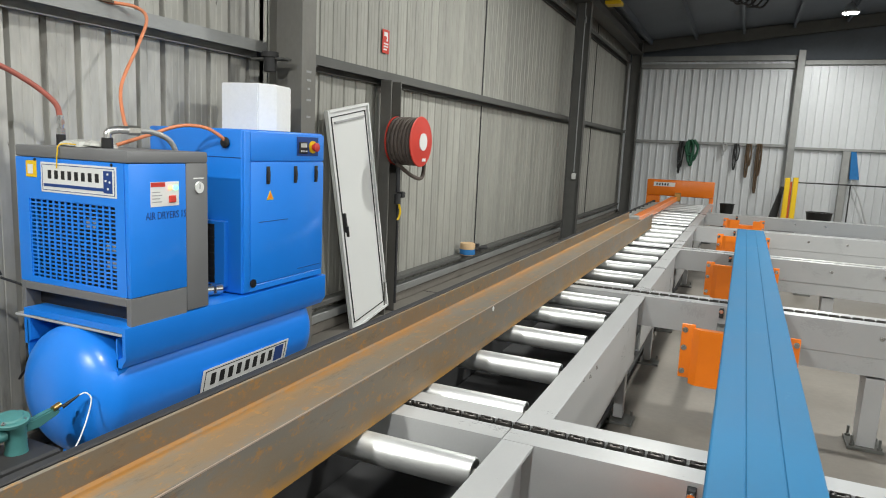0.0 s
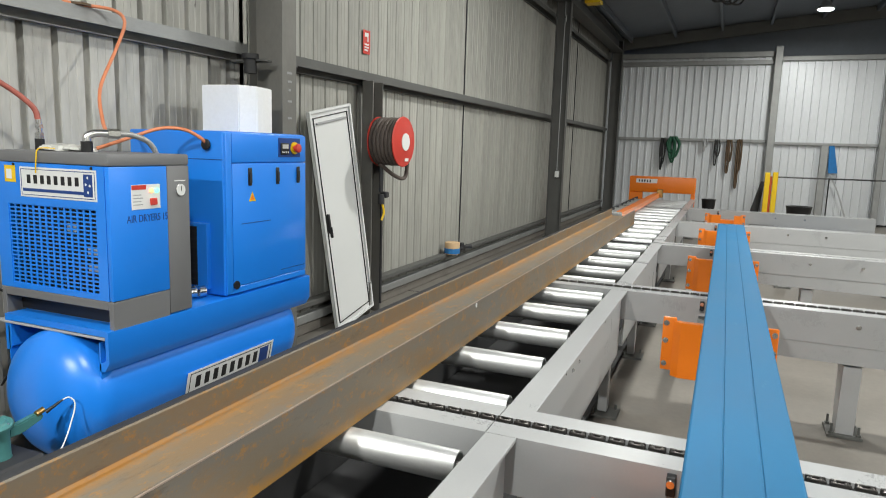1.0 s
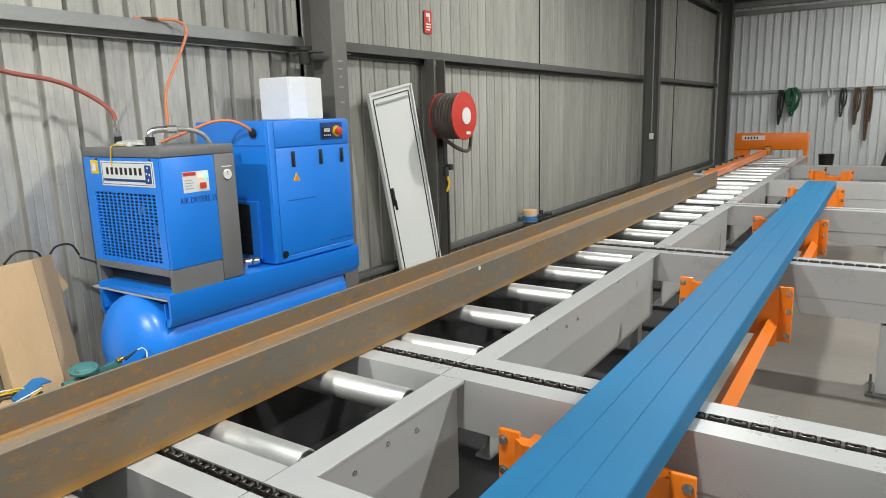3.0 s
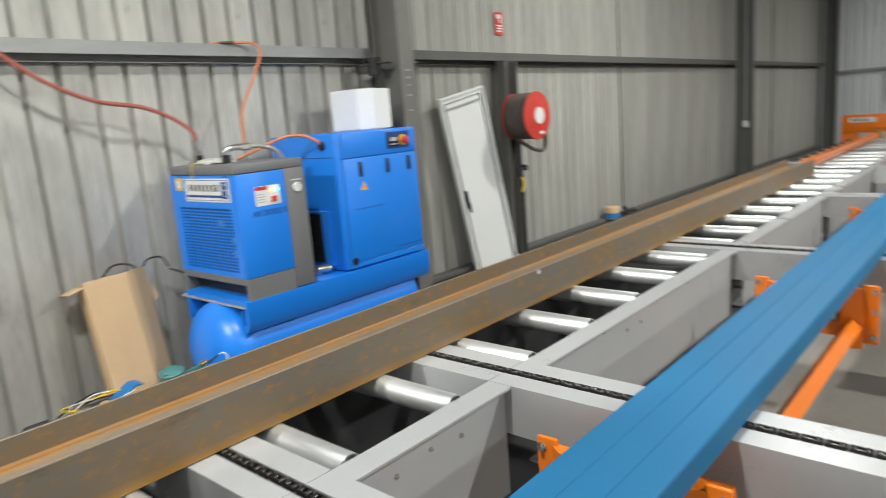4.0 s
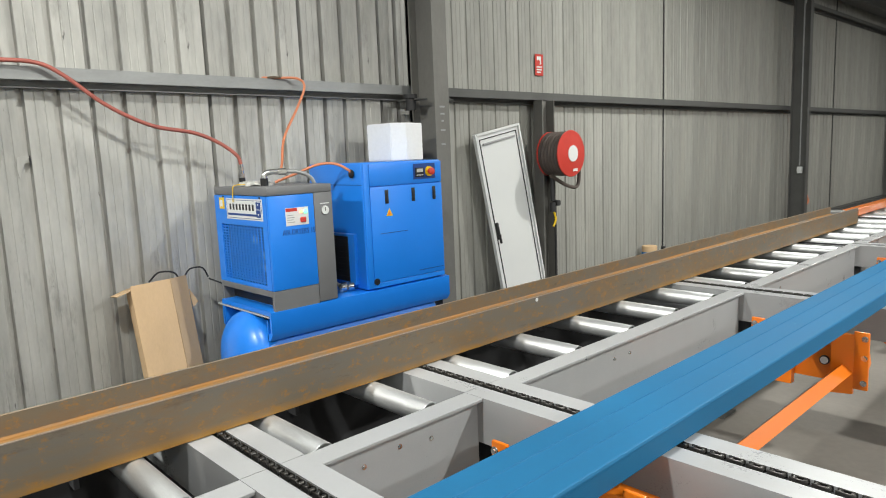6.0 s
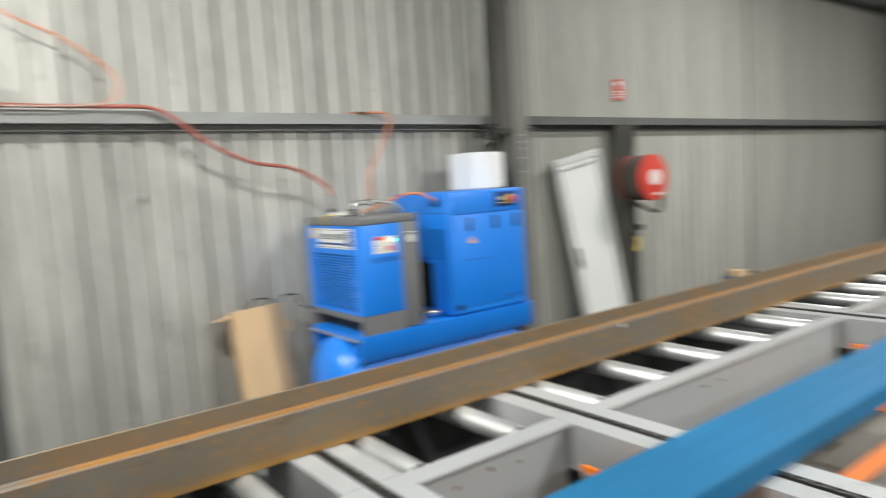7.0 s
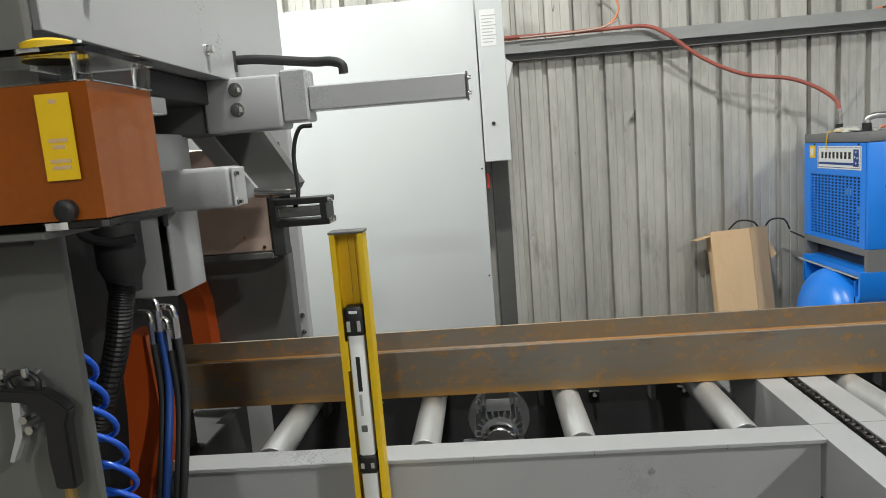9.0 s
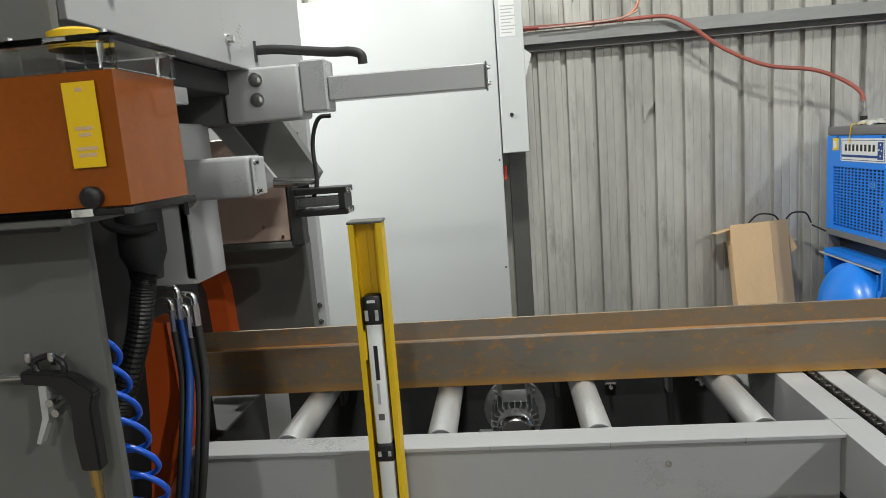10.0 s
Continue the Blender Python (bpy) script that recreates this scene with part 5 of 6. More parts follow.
for k in range(2):
    tube(bm, [(-3.27, 13.5 + 0.1 * k, 0.34), (-3.20, 13.6, 0.5), (-3.16, 13.8 - 0.3 * k, 0.62), (-3.22, 13.9 - 0.3 * k, 0.75)], 0.02, 8, 5)
solo("orange_strap", bm, M_HOSE_ORANGE, "loose orange strap hanging by the column", "strap", smooth=60)
# flashing strips where wall sheets meet
for y in (8.70, 15.9):
    bm = BM()
    box(bm, WALL_X + 0.003, WALL_X + 0.017, y - 0.007, y + 0.007, 0.2, 4.9)
    solo("sheet_joint", bm, M_DARK, "dark open joint between wall sheets", "joint", kind="structure")

# torn flap in the cladding and hanging smudges of dirt
tear = thing("torn_flap", "small torn flap in the wall cladding", "dent", kind="structure")
bm = BM()
prism(bm, [(0.855, 1.895), (0.915, 1.908), (0.925, 1.895), (0.90, 1.87), (0.872, 1.80), (0.862, 1.765), (0.853, 1.82)], "x", WALL_X + 0.003, WALL_X + 0.016)
part("flap", bm, M_SHEET, tear)
bm = BM()
prism(bm, [(0.925, 1.90), (0.933, 1.91), (0.936, 1.86), (0.928, 1.82)], "x", WALL_X + 0.001, WALL_X + 0.004)
part("hole", bm, M_DARK, tear)

# ---- saw machine at the head of the table ----
saw = thing("beam_saw", "grey steel beam-processing saw with clamps and guards", "saw machine")
# service panel
bm = BM()
box(bm, 0.258, 0.28, -2.6, -0.934, 0.0, 2.9, 0.003, 2)
part("service_panel", bm, M_GREY_DK, saw, "dark grey service panel")
# overhead gantry running across the table
bm = BM()
box(bm, -1.45, 0.17, -1.9, -0.99, 2.06, 3.0, 0.006, 2)
part("gantry", bm, M_GREY, saw)
bm = BM()
box(bm, -0.80, 0.17, -0.99, -0.972, 2.055, 3.0, 0.002)
cov = part("gantry_cover", bm, M_GREY, saw)
for x, z in ((0.0, 2.17), (-0.62, 2.13), (-0.05, 2.55), (-0.70, 2.55)):
    bolt(cov, (x, -0.972, z), (0, 1, 0), 0.012, 0.016)
bm = BM()
box(bm, -1.45, -0.803, -0.99, -0.985, 2.06, 3.0)
part("gantry_side", bm, M_GREY, saw)
bm = BM()
box(bm, -0.95, 0.17, -1.85, -1.05, 1.98, 2.055, 0.004)
part("guide_plate", bm, M_DARK, saw)
bm = BM()
box(bm, -0.45, -0.35, -1.12, -1.04, 1.93, 1.98, 0.004)
part("guide_block", bm, M_CHROME, saw)
ARMS = len(saw.children)
# upper clamp head and its long bar
bm = BM()
box(bm, -0.98, -0.80, -1.60, -1.075, 1.885, 2.05, 0.004)
part("head_mount", bm, M_GREY_DK, saw)
bm = BM()
box(bm, -0.92, -0.78, -1.07, -0.81, 1.885, 2.062, 0.012, 3)
head = part("clamp_head", bm, M_GREY, saw)
for z in (2.02, 1.955):
    bolt(head, (-0.78, -0.955, z), (1, 0, 0), 0.014, 0.014)
    bm = BM()
    cyl(bm, (-0.78, -0.955, z), (-0.775, -0.955, z), 0.024, 16)
    part("washer", bm, M_CHROME, head)
bm = BM()
box(bm, -0.90, -0.79, -0.808, -0.72, 1.87, 2.04, 0.006)
part("bar_socket", bm, M_GREY, saw)
bm = BM()
box(bm, -0.88, -0.80, -0.718, -0.195, 1.935, 2.015, 0.004)
bar = part("clamp_bar", bm, M_GREY, saw)
bm = BM()
box(bm, -0.885, -0.795, -0.1945, -0.188, 1.93, 2.02, 0.002)
cap = part("bar_cap", bm, M_GREY_DK, bar)
for z in (1.95, 2.0):
    bolt(cap, (-0.81, -0.188, z), (0, 1, 0), 0.006, 0.008)
bm = BM()
tube(bm, [(-0.90, -0.98, 2.10), (-0.89, -0.90, 2.095), (-0.88, -0.72, 2.07), (-0.87, -0.65, 2.065), (-0.86, -0.61, 2.05), (-0.86, -0.605, 2.02)], 0.016, 12, 6)
part("air_line", bm, M_RUBBER, saw)
bm = BM()
cyl(bm, (-0.89, -0.99, 2.06), (-0.89, -0.99, 2.13), 0.012, 10)
part("air_fitting", bm, M_DARK, saw)
# lower arm on its column
bm = BM()
box(bm, -0.85, -0.62, -1.36, -1.165, 1.34, 1.86, 0.01, 2)
part("arm_column", bm, M_GREY, saw)
bm = BM()
box(bm, -0.70, -0.58, -1.22, -0.935, 1.645, 1.775, 0.016, 3)
arm = part("lower_arm", bm, M_GREY, saw)
bm = BM()
box(bm, -0.69, -0.585, -0.9345, -0.925, 1.65, 1.77, 0.003)
cap = part("arm_cap", bm, M_GREY, arm)
for z in (1.665, 1.75):
    bolt(cap, (-0.60, -0.925, z), (0, 1, 0), 0.007, 0.012)
bm = BM()
cyl(bm, (-0.61, -1.17, 1.57), (-0.61, -1.17, 1.64), 0.009, 8)
part("arm_pin", bm, M_DARK, saw)
bm = BM()
prism(bm, [(-1.20, 1.64), (-1.10, 1.64), (-1.17, 1.58), (-1.17, 1.36), (-1.20, 1.36)], "x", -0.66, -0.62)
part("arm_web", bm, M_GREY, saw)
# slanted knife bracket between the heads
bm = BM()
prism(bm, [(-1.28, 1.93), (-1.02, 1.93), (-0.88, 1.69), (-0.90, 1.66), (-1.06, 1.67), (-1.20, 1.86)], "x", -1.24, -1.16)
part("knife_bracket", bm, M_GREY_DK, saw)
bm = BM()
prism(bm, [(-1.30, 1.92), (-1.22, 1.93), (-1.03, 1.66), (-1.09, 1.64)], "x", -1.158, -1.13)
lever = part("knife_lever", bm, M_GREY, saw)
bolt(lever, (-1.13, -1.12, 1.73), (1, 0, 0), 0.006, 0.006, M_BLACK)
bm = BM()
cyl(bm, (-1.10, -1.04, 1.665), (-1.10, -0.90, 1.655), 0.02, 14)
cyl(bm, (-1.10, -0.92, 1.66), (-1.10, -0.865, 1.66), 0.014, 10)
part("sensor", bm, M_CHROME, saw)
bm = BM()
tube(bm, [(-1.05, -0.78, 1.90), (-1.05, -0.83, 1.89), (-1.05, -0.86, 1.80), (-1.05, -0.86, 1.65), (-1.05, -0.90, 1.58), (-1.05, -0.95, 1.60), (-1.05, -0.96, 1.65)], 0.008, 8, 7)
part("sensor_lead", bm, M_RUBBER, saw)
# copper coloured guard plate with hinges
bm = BM()
box(bm, -1.66, -1.60, -1.60, -1.16, 1.37, 1.86, 0.004)
plate = part("guard_plate", bm, M_COPPER, saw, "coppery brown guard plate")
bm = BM()
box(bm, -1.67, -1.585, -1.155, -1.095, 1.345, 1.87, 0.004)
part("guard_frame", bm, M_DARK, saw)
bm = BM()
box(bm, -1.67, -1.585, -1.62, -1.157, 1.335, 1.365, 0.003)
part("guard_sill", bm, M_GREY_DK, saw)
for z in (1.80, 1.74, 1.46, 1.41):
    bm = BM()
    tube(bm, [(-1.598, -1.62, z + 0.02), (-1.594, -1.55, z + 0.02), (-1.594, -1.525, z), (-1.594, -1.55, z - 0.02), (-1.598, -1.62, z - 0.02)], 0.005, 6, 5)
    part("wire_hook", bm, M_DARK, plate)
for y, z in ((-1.29, 1.44), (-1.20, 1.39)):
    bm = BM()
    cyl(bm, (-1.60, y, z), (-1.596, y, z), 0.008, 12)
    part("rivet", bm, M_BRASS, plate)
# short stop bar
bm = BM()
box(bm, -1.10, -0.98, -0.93, -0.735, 1.615, 1.638, 0.003)
box(bm, -1.10, -0.98, -0.93, -0.735, 1.535, 1.558, 0.003)
box(bm, -1.10, -0.98, -0.765, -0.742, 1.558, 1.615)
box(bm, -1.10, -0.98, -0.95, -0.93, 1.535, 1.638)
stopb = part("stop_bar_frame", bm, M_BLACK, saw, "black stop bar frame")
bm = BM()
box(bm, -1.07, -1.0, -0.93, -0.768, 1.568, 1.606, 0.002)
part("stop_bar", bm, M_CHROME, saw)
for z in (1.55, 1.622):
    bolt(stopb, (-1.0, -0.735, z), (0, 1, 0), 0.008, 0.010)
for ob in list(saw.children)[ARMS:]:
    ob.location.z -= 0.033
# dark gate and grey guards behind
bm = BM()
box(bm, -1.80, -1.72, -1.75, -1.13, 0.55, 1.33, 0.004)
part("dark_gate", bm, M_STEEL_DARK, saw)
bm = BM()
box(bm, -2.40, -2.32, -1.80, -1.24, 0.0, 2.75, 0.004)
guard = part("rear_guard", bm, M_GREY, saw)
bm = BM()
box(bm, -2.30, -2.22, -1.9, -1.40, 0.0, 3.0, 0.004)
guard2 = part("rear_guard_inner", bm, M_GREY, saw)
for z in (2.35, 1.60, 0.85, 0.75):
    bolt(guard, (-2.32, -1.27, z), (1, 0, 0), 0.010, 0.016)
    bolt(guard2, (-2.22, -1.44, z - 0.1), (1, 0, 0), 0.010, 0.016)
# red-orange jaws
bm = BM()
prism(bm, [(-1.72, 1.44), (-1.63, 1.38), (-1.57, 1.28), (-1.53, 1.10), (-1.51, 0.62), (-1.60, 0.62), (-1.62, 1.10), (-1.67, 1.25), (-1.72, 1.30)], "x", -1.72, -1.62)
part("rear_jaw", bm, M_ORANGE_DK, saw)
bm = BM()
prism(bm, [(-1.375, 1.19), (-1.355, 1.225), (-1.285, 1.22), (-1.272, 0.95), (-1.31, 0.72), (-1.40, 0.55), (-1.43, 0.58), (-1.40, 0.80), (-1.385, 0.95)], "x", -0.72, -0.60)
part("front_jaw", bm, M_ORANGE_DK, saw)
# frame blocks painted near-black to carry the shade inside the saw
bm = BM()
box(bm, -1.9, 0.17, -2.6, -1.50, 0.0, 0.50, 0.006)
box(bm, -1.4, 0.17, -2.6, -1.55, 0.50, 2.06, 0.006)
part("frame", bm, M_DARK, saw, "dark machine frame with the inner shade put into its colour")
# black corrugated conduit
bm = BM()
tube(bm, [(-0.46, -1.25, 1.42), (-0.45, -1.262, 1.36), (-0.45, -1.297, 1.225), (-0.45, -1.365, 1.055), (-0.45, -1.435, 0.93), (-0.45, -1.56, 0.80)], 0.034, 16, 22, rib=0.10)
part("corrugated_conduit", bm, M_BLACK, saw, smooth=15)
bm = BM()
lathe(bm, [(0, 0.055), (0.03, 0.068), (0.16, 0.068), (0.20, 0.052), (0.24, 0.048)], (-0.50, -1.27, 1.63), (0, 0, -1), 24)
part("conduit_boot", bm, M_RUBBER, saw)
bm = BM()
tube(bm, [(-0.45, -1.36, 1.66), (-0.42, -1.33, 1.58), (-0.42, -1.25, 1.55), (-0.44, -1.18, 1.555)], 0.014, 10, 6)
part("short_hose", bm, M_RUBBER, saw)
# hydraulic couplings and hoses
for k in range(4):
    y = -1.245 + 0.026 * k
    z = 1.30 - 0.012 * k + (0.05 if k % 2 else 0)
    bm = BM()
    cyl(bm, (-0.60, y - 0.05, z), (-0.58, y - 0.012, z), 0.011, 8)
    tube(bm, [(-0.58, y - 0.02, z), (-0.575, y - 0.004, z - 0.004), (-0.575, y, z - 0.03)], 0.010, 10, 4)
    cyl(bm, (-0.575, y, z - 0.10), (-0.575, y, z - 0.03), 0.013, 8)
    part("coupling", bm, M_CHROME, saw)
    bm = BM()
    tube(bm, [(-0.575, y, z - 0.10), (-0.555, y + 0.012, z - 0.28), (-0.492, y + 0.01, z - 0.48), (-0.475, y - 0.03, z - 0.70), (-0.47, y - 0.10, z - 0.88), (-0.47, y - 0.15, z - 1.06)], 0.0125, 10, 7)
    part("hydraulic_hose", bm, M_RUBBER if k != 1 else M_LABEL_BLUE, saw, smooth=60)

# ---- oil reservoir ----
res = thing("oil_reservoir", "clear oil reservoir nearly full of amber oil on the saw", "oil reservoir")
rx0, rx1, ry0, ry1, rz0, rz1 = 0.285, 0.415, -1.16, -0.757, 1.668, 1.93


def tank_plan(inset):
    """The reservoir's outline from above, a step beside the panel's edge."""
    i = inset
    return [(rx0 + i, ry0 + i), (rx1 - i, ry0 + i), (rx1 - i, ry1 - i), (0.205 + i, ry1 - i), (0.205 + i, -0.928 + i), (rx0 + i, -0.928 + i)]


bm = BM()
prism(bm, tank_plan(0.004), "z", rz0 + 0.006, 1.888)
part("amber_oil", bm, M_OIL, res, "amber lubricating oil")
for n_, b_ in (("front_wall", (rx1 - 0.003, rx1, ry0, ry1, 1.889, rz1)), ("back_wall", (0.205, 0.208, -0.928, ry1 - 0.0035, 1.889, rz1)), ("side_wall", (0.205, rx1 - 0.0035, ry1 - 0.003, ry1, 1.889, rz1))):
    bm = BM()
    box(bm, *b_, 0.001)
    part(n_, bm, M_CLEAR, res)
for n_, z0, z1 in (("lid", rz1 + 0.001, rz1 + 0.012), ("base_flange", rz0 - 0.008, rz0 + 0.004)):
    bm = BM()
    prism(bm, tank_plan(-0.005), "z", z0, z1)
    part(n_, bm, M_CLEAR, res)
for x, y in ((rx1 - 0.014, ry1 - 0.014), (rx1 - 0.014, -0.93), (0.222, ry1 - 0.014)):
    bm = BM()
    cyl(bm, (x, y, 1.89), (x, y, rz1), 0.013, 16)
    part("corner_boss", bm, M_CLEAR, res)
    bolt(res, (x, y, rz1 + 0.012), (0, 0, 1), 0.007, 0.006)
bm = BM()
lathe(bm, [(0, 0.045), (0.02, 0.045), (0.026, 0.03)], (0.33, -0.86, rz1 + 0.012), (0, 0, 1), 28)
part("filler_cap", bm, M_YELLOW, res, "yellow filler cap")
bm = BM()
box(bm, rx1 + 0.0002, rx1 + 0.001, -0.845, -0.79, 1.738, 1.872)
lab = part("oil_label", bm, M_YELLOW, res, "yellow printed label")
for k, (z, w) in enumerate(((1.86, 0.012), (1.80, 0.03), (1.79, 0.02), (1.768, 0.034), (1.758, 0.03))):
    bm = BM()
    box(bm, rx1 + 0.001, rx1 + 0.0018, -0.8175 - w / 2, -0.8175 + w / 2, z - 0.003, z + 0.003)
    part("print_bar", bm, M_KRAFT, lab)
bm = BM()
lathe(bm, [(0, 0.018), (0.012, 0.018), (0.016, 0.012), (0.016, 0.006)], (rx1 - 0.004, -0.822, 1.69), (1, 0, 0), 18)
part("drain_plug", bm, M_BLACK, res)
bm = BM()
box(bm, 0.281, 0.44, -1.16, -0.85, rz0 - 0.02, rz0 - 0.009, 0.002)
part("mounting_bracket", bm, M_GREY_DK, res)
bm = BM()
cyl(bm, (0.40, -1.1, 1.645), (0.40, -0.90, 1.645), 0.008, 8)
part("outlet_pipe", bm, M_DARK, res)

# ---- air blow gun on its hook and the coiled hose ----
gun = thing("air_blow_gun", "black air blow gun hanging on a hook", "blow gun")
GX = 0.315
bm = BM()
prism(bm, [(-1.075, 1.375), (-0.98, 1.365), (-0.945, 1.34), (-0.935, 1.325), (-0.945, 1.30), (-0.945, 1.175), (-0.985, 1.175), (-0.99, 1.24), (-0.985, 1.31), (-1.02, 1.345), (-1.075, 1.35)], "x", GX - 0.014, GX + 0.014)
bmesh.ops.bevel(bm, geom=bm.edges[:], offset=0.004, segments=2, affect="EDGES")
part("gun_body", bm, M_BLACK, gun)
bm = BM()
cyl(bm, (GX, -1.15, 1.362), (GX, -1.075, 1.362), 0.009, 12, 0.007)
part("nozzle", bm, M_CHROME, gun)
bm = BM()
prism(bm, [(-1.045, 1.345), (-1.03, 1.345), (-1.035, 1.28), (-1.06, 1.23), (-1.068, 1.232), (-1.048, 1.28)], "x", GX - 0.008, GX + 0.008)
part("trigger", bm, M_GREY, gun)
bm = BM()
tube(bm, [(GX, -1.045, 1.365), (GX, -1.05, 1.39), (GX, -1.02, 1.40), (GX, -0.995, 1.385), (GX, -0.995, 1.362)], 0.006, 8, 5)
part("hanging_loop", bm, M_BLACK, gun)
for y, z in ((-1.02, 1.315), (-1.012, 1.295)):
    bm = BM()
    cyl(bm, (GX - 0.018, y, z), (GX + 0.02, y, z), 0.008, 8)
    part("valve_pin", bm, M_CHROME, gun)
bm = BM()
cyl(bm, (GX, -0.965, 1.14), (GX, -0.965, 1.175), 0.011, 8)
cyl(bm, (GX, -0.965, 1.11), (GX, -0.965, 1.14), 0.008, 12)
part("hose_tail", bm, M_BRASS, gun)
for y in (-1.06, -1.015):
    bm = BM()
    tube(bm, [(0.28, y, 1.39), (0.305, y, 1.385), (0.32, y + 0.004, 1.395), (0.322, y + 0.006, 1.41)], 0.007, 8, 5)
    solo("panel_hook", bm, M_CHROME, "bright screw hook in the service panel", "hook", "panel hooks", smooth=60)
bm = BM()
pts = []
for k in range(0, 8 * 10 + 1):
    a = 2 * math.pi * k / 10
    pts.append((0.14 + 0.03 * math.cos(a), -1.045 + 0.0125 * k / 10 + 0.045 * math.sin(a), 1.37 - 0.063 * k / 10 + 0.033 * math.cos(a)))
tube(bm, pts, 0.0065, 8, 2)
solo("coiled_hose", bm, M_COIL_BLUE, "glossy blue coiled air hose beside the panel", "hose", smooth=60)

# ---- yellow light-curtain post ----
post = thing("light_curtain_post", "yellow profile post holding a white light curtain", "light curtain")
post.location.y = 0.020
px, py0, py1 = -0.42, -0.628, -0.532
for n_, b_ in (("back_wall", (px - 0.06, px - 0.054, py0, py1)), ("left_wing", (px - 0.054, px, py0, py0 + 0.010)), ("right_wing", (px - 0.054, px, py1 - 0.010, py1)),
              ("left_lip", (px, px + 0.003, py0, py0 + 0.016)), ("right_lip", (px, px + 0.003, py1 - 0.016, py1)), ("groove_rib", (px - 0.054, px - 0.046, -0.592, -0.586)), ("groove_rib", (px - 0.054, px - 0.046, -0.572, -0.566))):
    bm = BM()
    box(bm, *b_, 0.02, 1.525)
    part(n_, bm, M_YELLOW, post)
bm = BM()
box(bm, px - 0.064, px + 0.006, py0 - 0.003, py1 + 0.003, 1.525, 1.533, 0.002)
part("end_cap", bm, M_GREY_DK, post)
bm = BM()
box(bm, px - 0.12, px + 0.08, py0 - 0.05, py1 + 0.05, 0.0, 0.02, 0.003)
part("foot_plate", bm, M_DARK, post)
bm = BM()
box(bm, px - 0.045, px + 0.004, -0.603, -0.557, 0.30, 1.235, 0.008, 2)
dev = part("light_curtain", bm, M_WHITE, post, "white light-curtain housing")
for z0, z1 in ((1.225, 1.315), (0.80, 0.865)):
    bm = BM()
    box(bm, px - 0.047, px + 0.008, -0.608, -0.552, z0, z1, 0.012, 3)
    part("end_block", bm, M_BLACK, dev)
for z in (1.25, 1.265, 0.83):
    for y in (-0.596, -0.566):
        bm = BM()
        box(bm, px + 0.008, px + 0.0095, y - 0.005, y + 0.005, z - 0.008, z + 0.008)
        part("window", bm, M_PLASTIC_WRAP, dev)
bm = BM()
box(bm, px + 0.008, px + 0.0095, -0.592, -0.568, 1.295, 1.303)
part("top_label", bm, M_WHITE, dev)
bm = BM()
box(bm, px + 0.004, px + 0.005, -0.586, -0.574, 1.06, 1.165)
part("print_bar", bm, M_BLACK, dev)
bm = BM()
box(bm, px + 0.004, px + 0.005, -0.586, -0.578, 0.985, 1.05)
part("print_bar", bm, M_GREY, dev)
bm = BM()
box(bm, px + 0.004, px + 0.005, -0.589, -0.571, 0.935, 0.955)
part("print_bar", bm, M_GREY_DK, dev)
bm = BM()
box(bm, px - 0.03, px + 0.001, -0.618, -0.606, 1.12, 1.21, 0.003)
part("bracket", bm, M_YELLOW, post)

# ---- white electrical cabinet against the wall ----
cab = thing("electrical_cabinet", "tall pale grey electrical cabinet against the wall", "cabinet")
bm = BM()
box(bm, -3.40, -2.92, -2.30, -0.145, 0.05, 2.68, 0.005, 2)
part("cabinet_body", bm, M_CABINET, cab)
bm = BM()
box(bm, -2.918, -2.90, -1.42, -0.148, 0.08, 2.665, 0.004, 2)
cdoor = part("cabinet_door", bm, M_CABINET, cab)
bm = BM()
box(bm, -2.918, -2.90, -2.29, -1.425, 0.08, 2.665, 0.004, 2)
part("cabinet_door", bm, M_CABINET, cab)
bm = BM()
box(bm, -3.38, -2.94, -2.28, -0.16, 0.0, 0.049)
part("plinth", bm, M_DARK, cab)
for z in (0.9, 1.6):
    bm = BM()
    cyl(bm, (-2.90, -0.165, z), (-2.896, -0.165, z), 0.006, 10)
    part("lock", bm, M_BLACK, cdoor)
side_box = thing("side_enclosure", "narrow pale grey enclosure with a printed label beside the cabinet", "enclosure")
bm = BM()
box(bm, -3.30, -2.915, -0.138, -0.045, 1.64, 2.74, 0.004)
part("enclosure_body", bm, M_CABINET, side_box)
bm = BM()
box(bm, -2.914, -2.90, -0.138, 0.03, 1.64, 2.66, 0.004)
lid = part("enclosure_lid", bm, M_CABINET, side_box)
bm = BM()
box(bm, -2.90, -2.8985, -0.115, -0.02, 2.36, 2.58)
lab = part("rating_label", bm, M_WHITE, lid, "white printed rating label")
for k in range(9):
    bm = BM()
    box(bm, -2.8985, -2.898, -0.105, -0.04 + 0.012 * (k % 3), 2.38 + 0.02 * k, 2.386 + 0.02 * k)
    part("print_bar", bm, M_GREY, lab)
bm = BM()
cyl(bm, (-2.90, -0.07, 1.88), (-2.892, -0.07, 1.88), 0.012, 14)
part("lock", bm, M_BLACK, lid)
bm = BM()
prism(bm, [(0.03, 2.28), (0.075, 2.245), (0.03, 2.10)], "x", -2.95, -2.93)
part("loose_document", bm, M_WHITE, side_box)
bm = BM()
box(bm, -3.10, -3.02, -0.14, -0.12, 1.46, 1.56, 0.006)
solo("red_isolator", bm, M_RED, "small red isolator switch on the cabinet side", "switch")
# dark strip standing in for the cabinet's shade on the wall
bm = BM()
box(bm, -3.36, -3.30, -0.10, 0.02, 0.0, 2.3, 0.004)
solo("cable_duct", bm, M_STEEL_DARK, "dark strip added for the shade on the wall beside the cabinet", "duct")

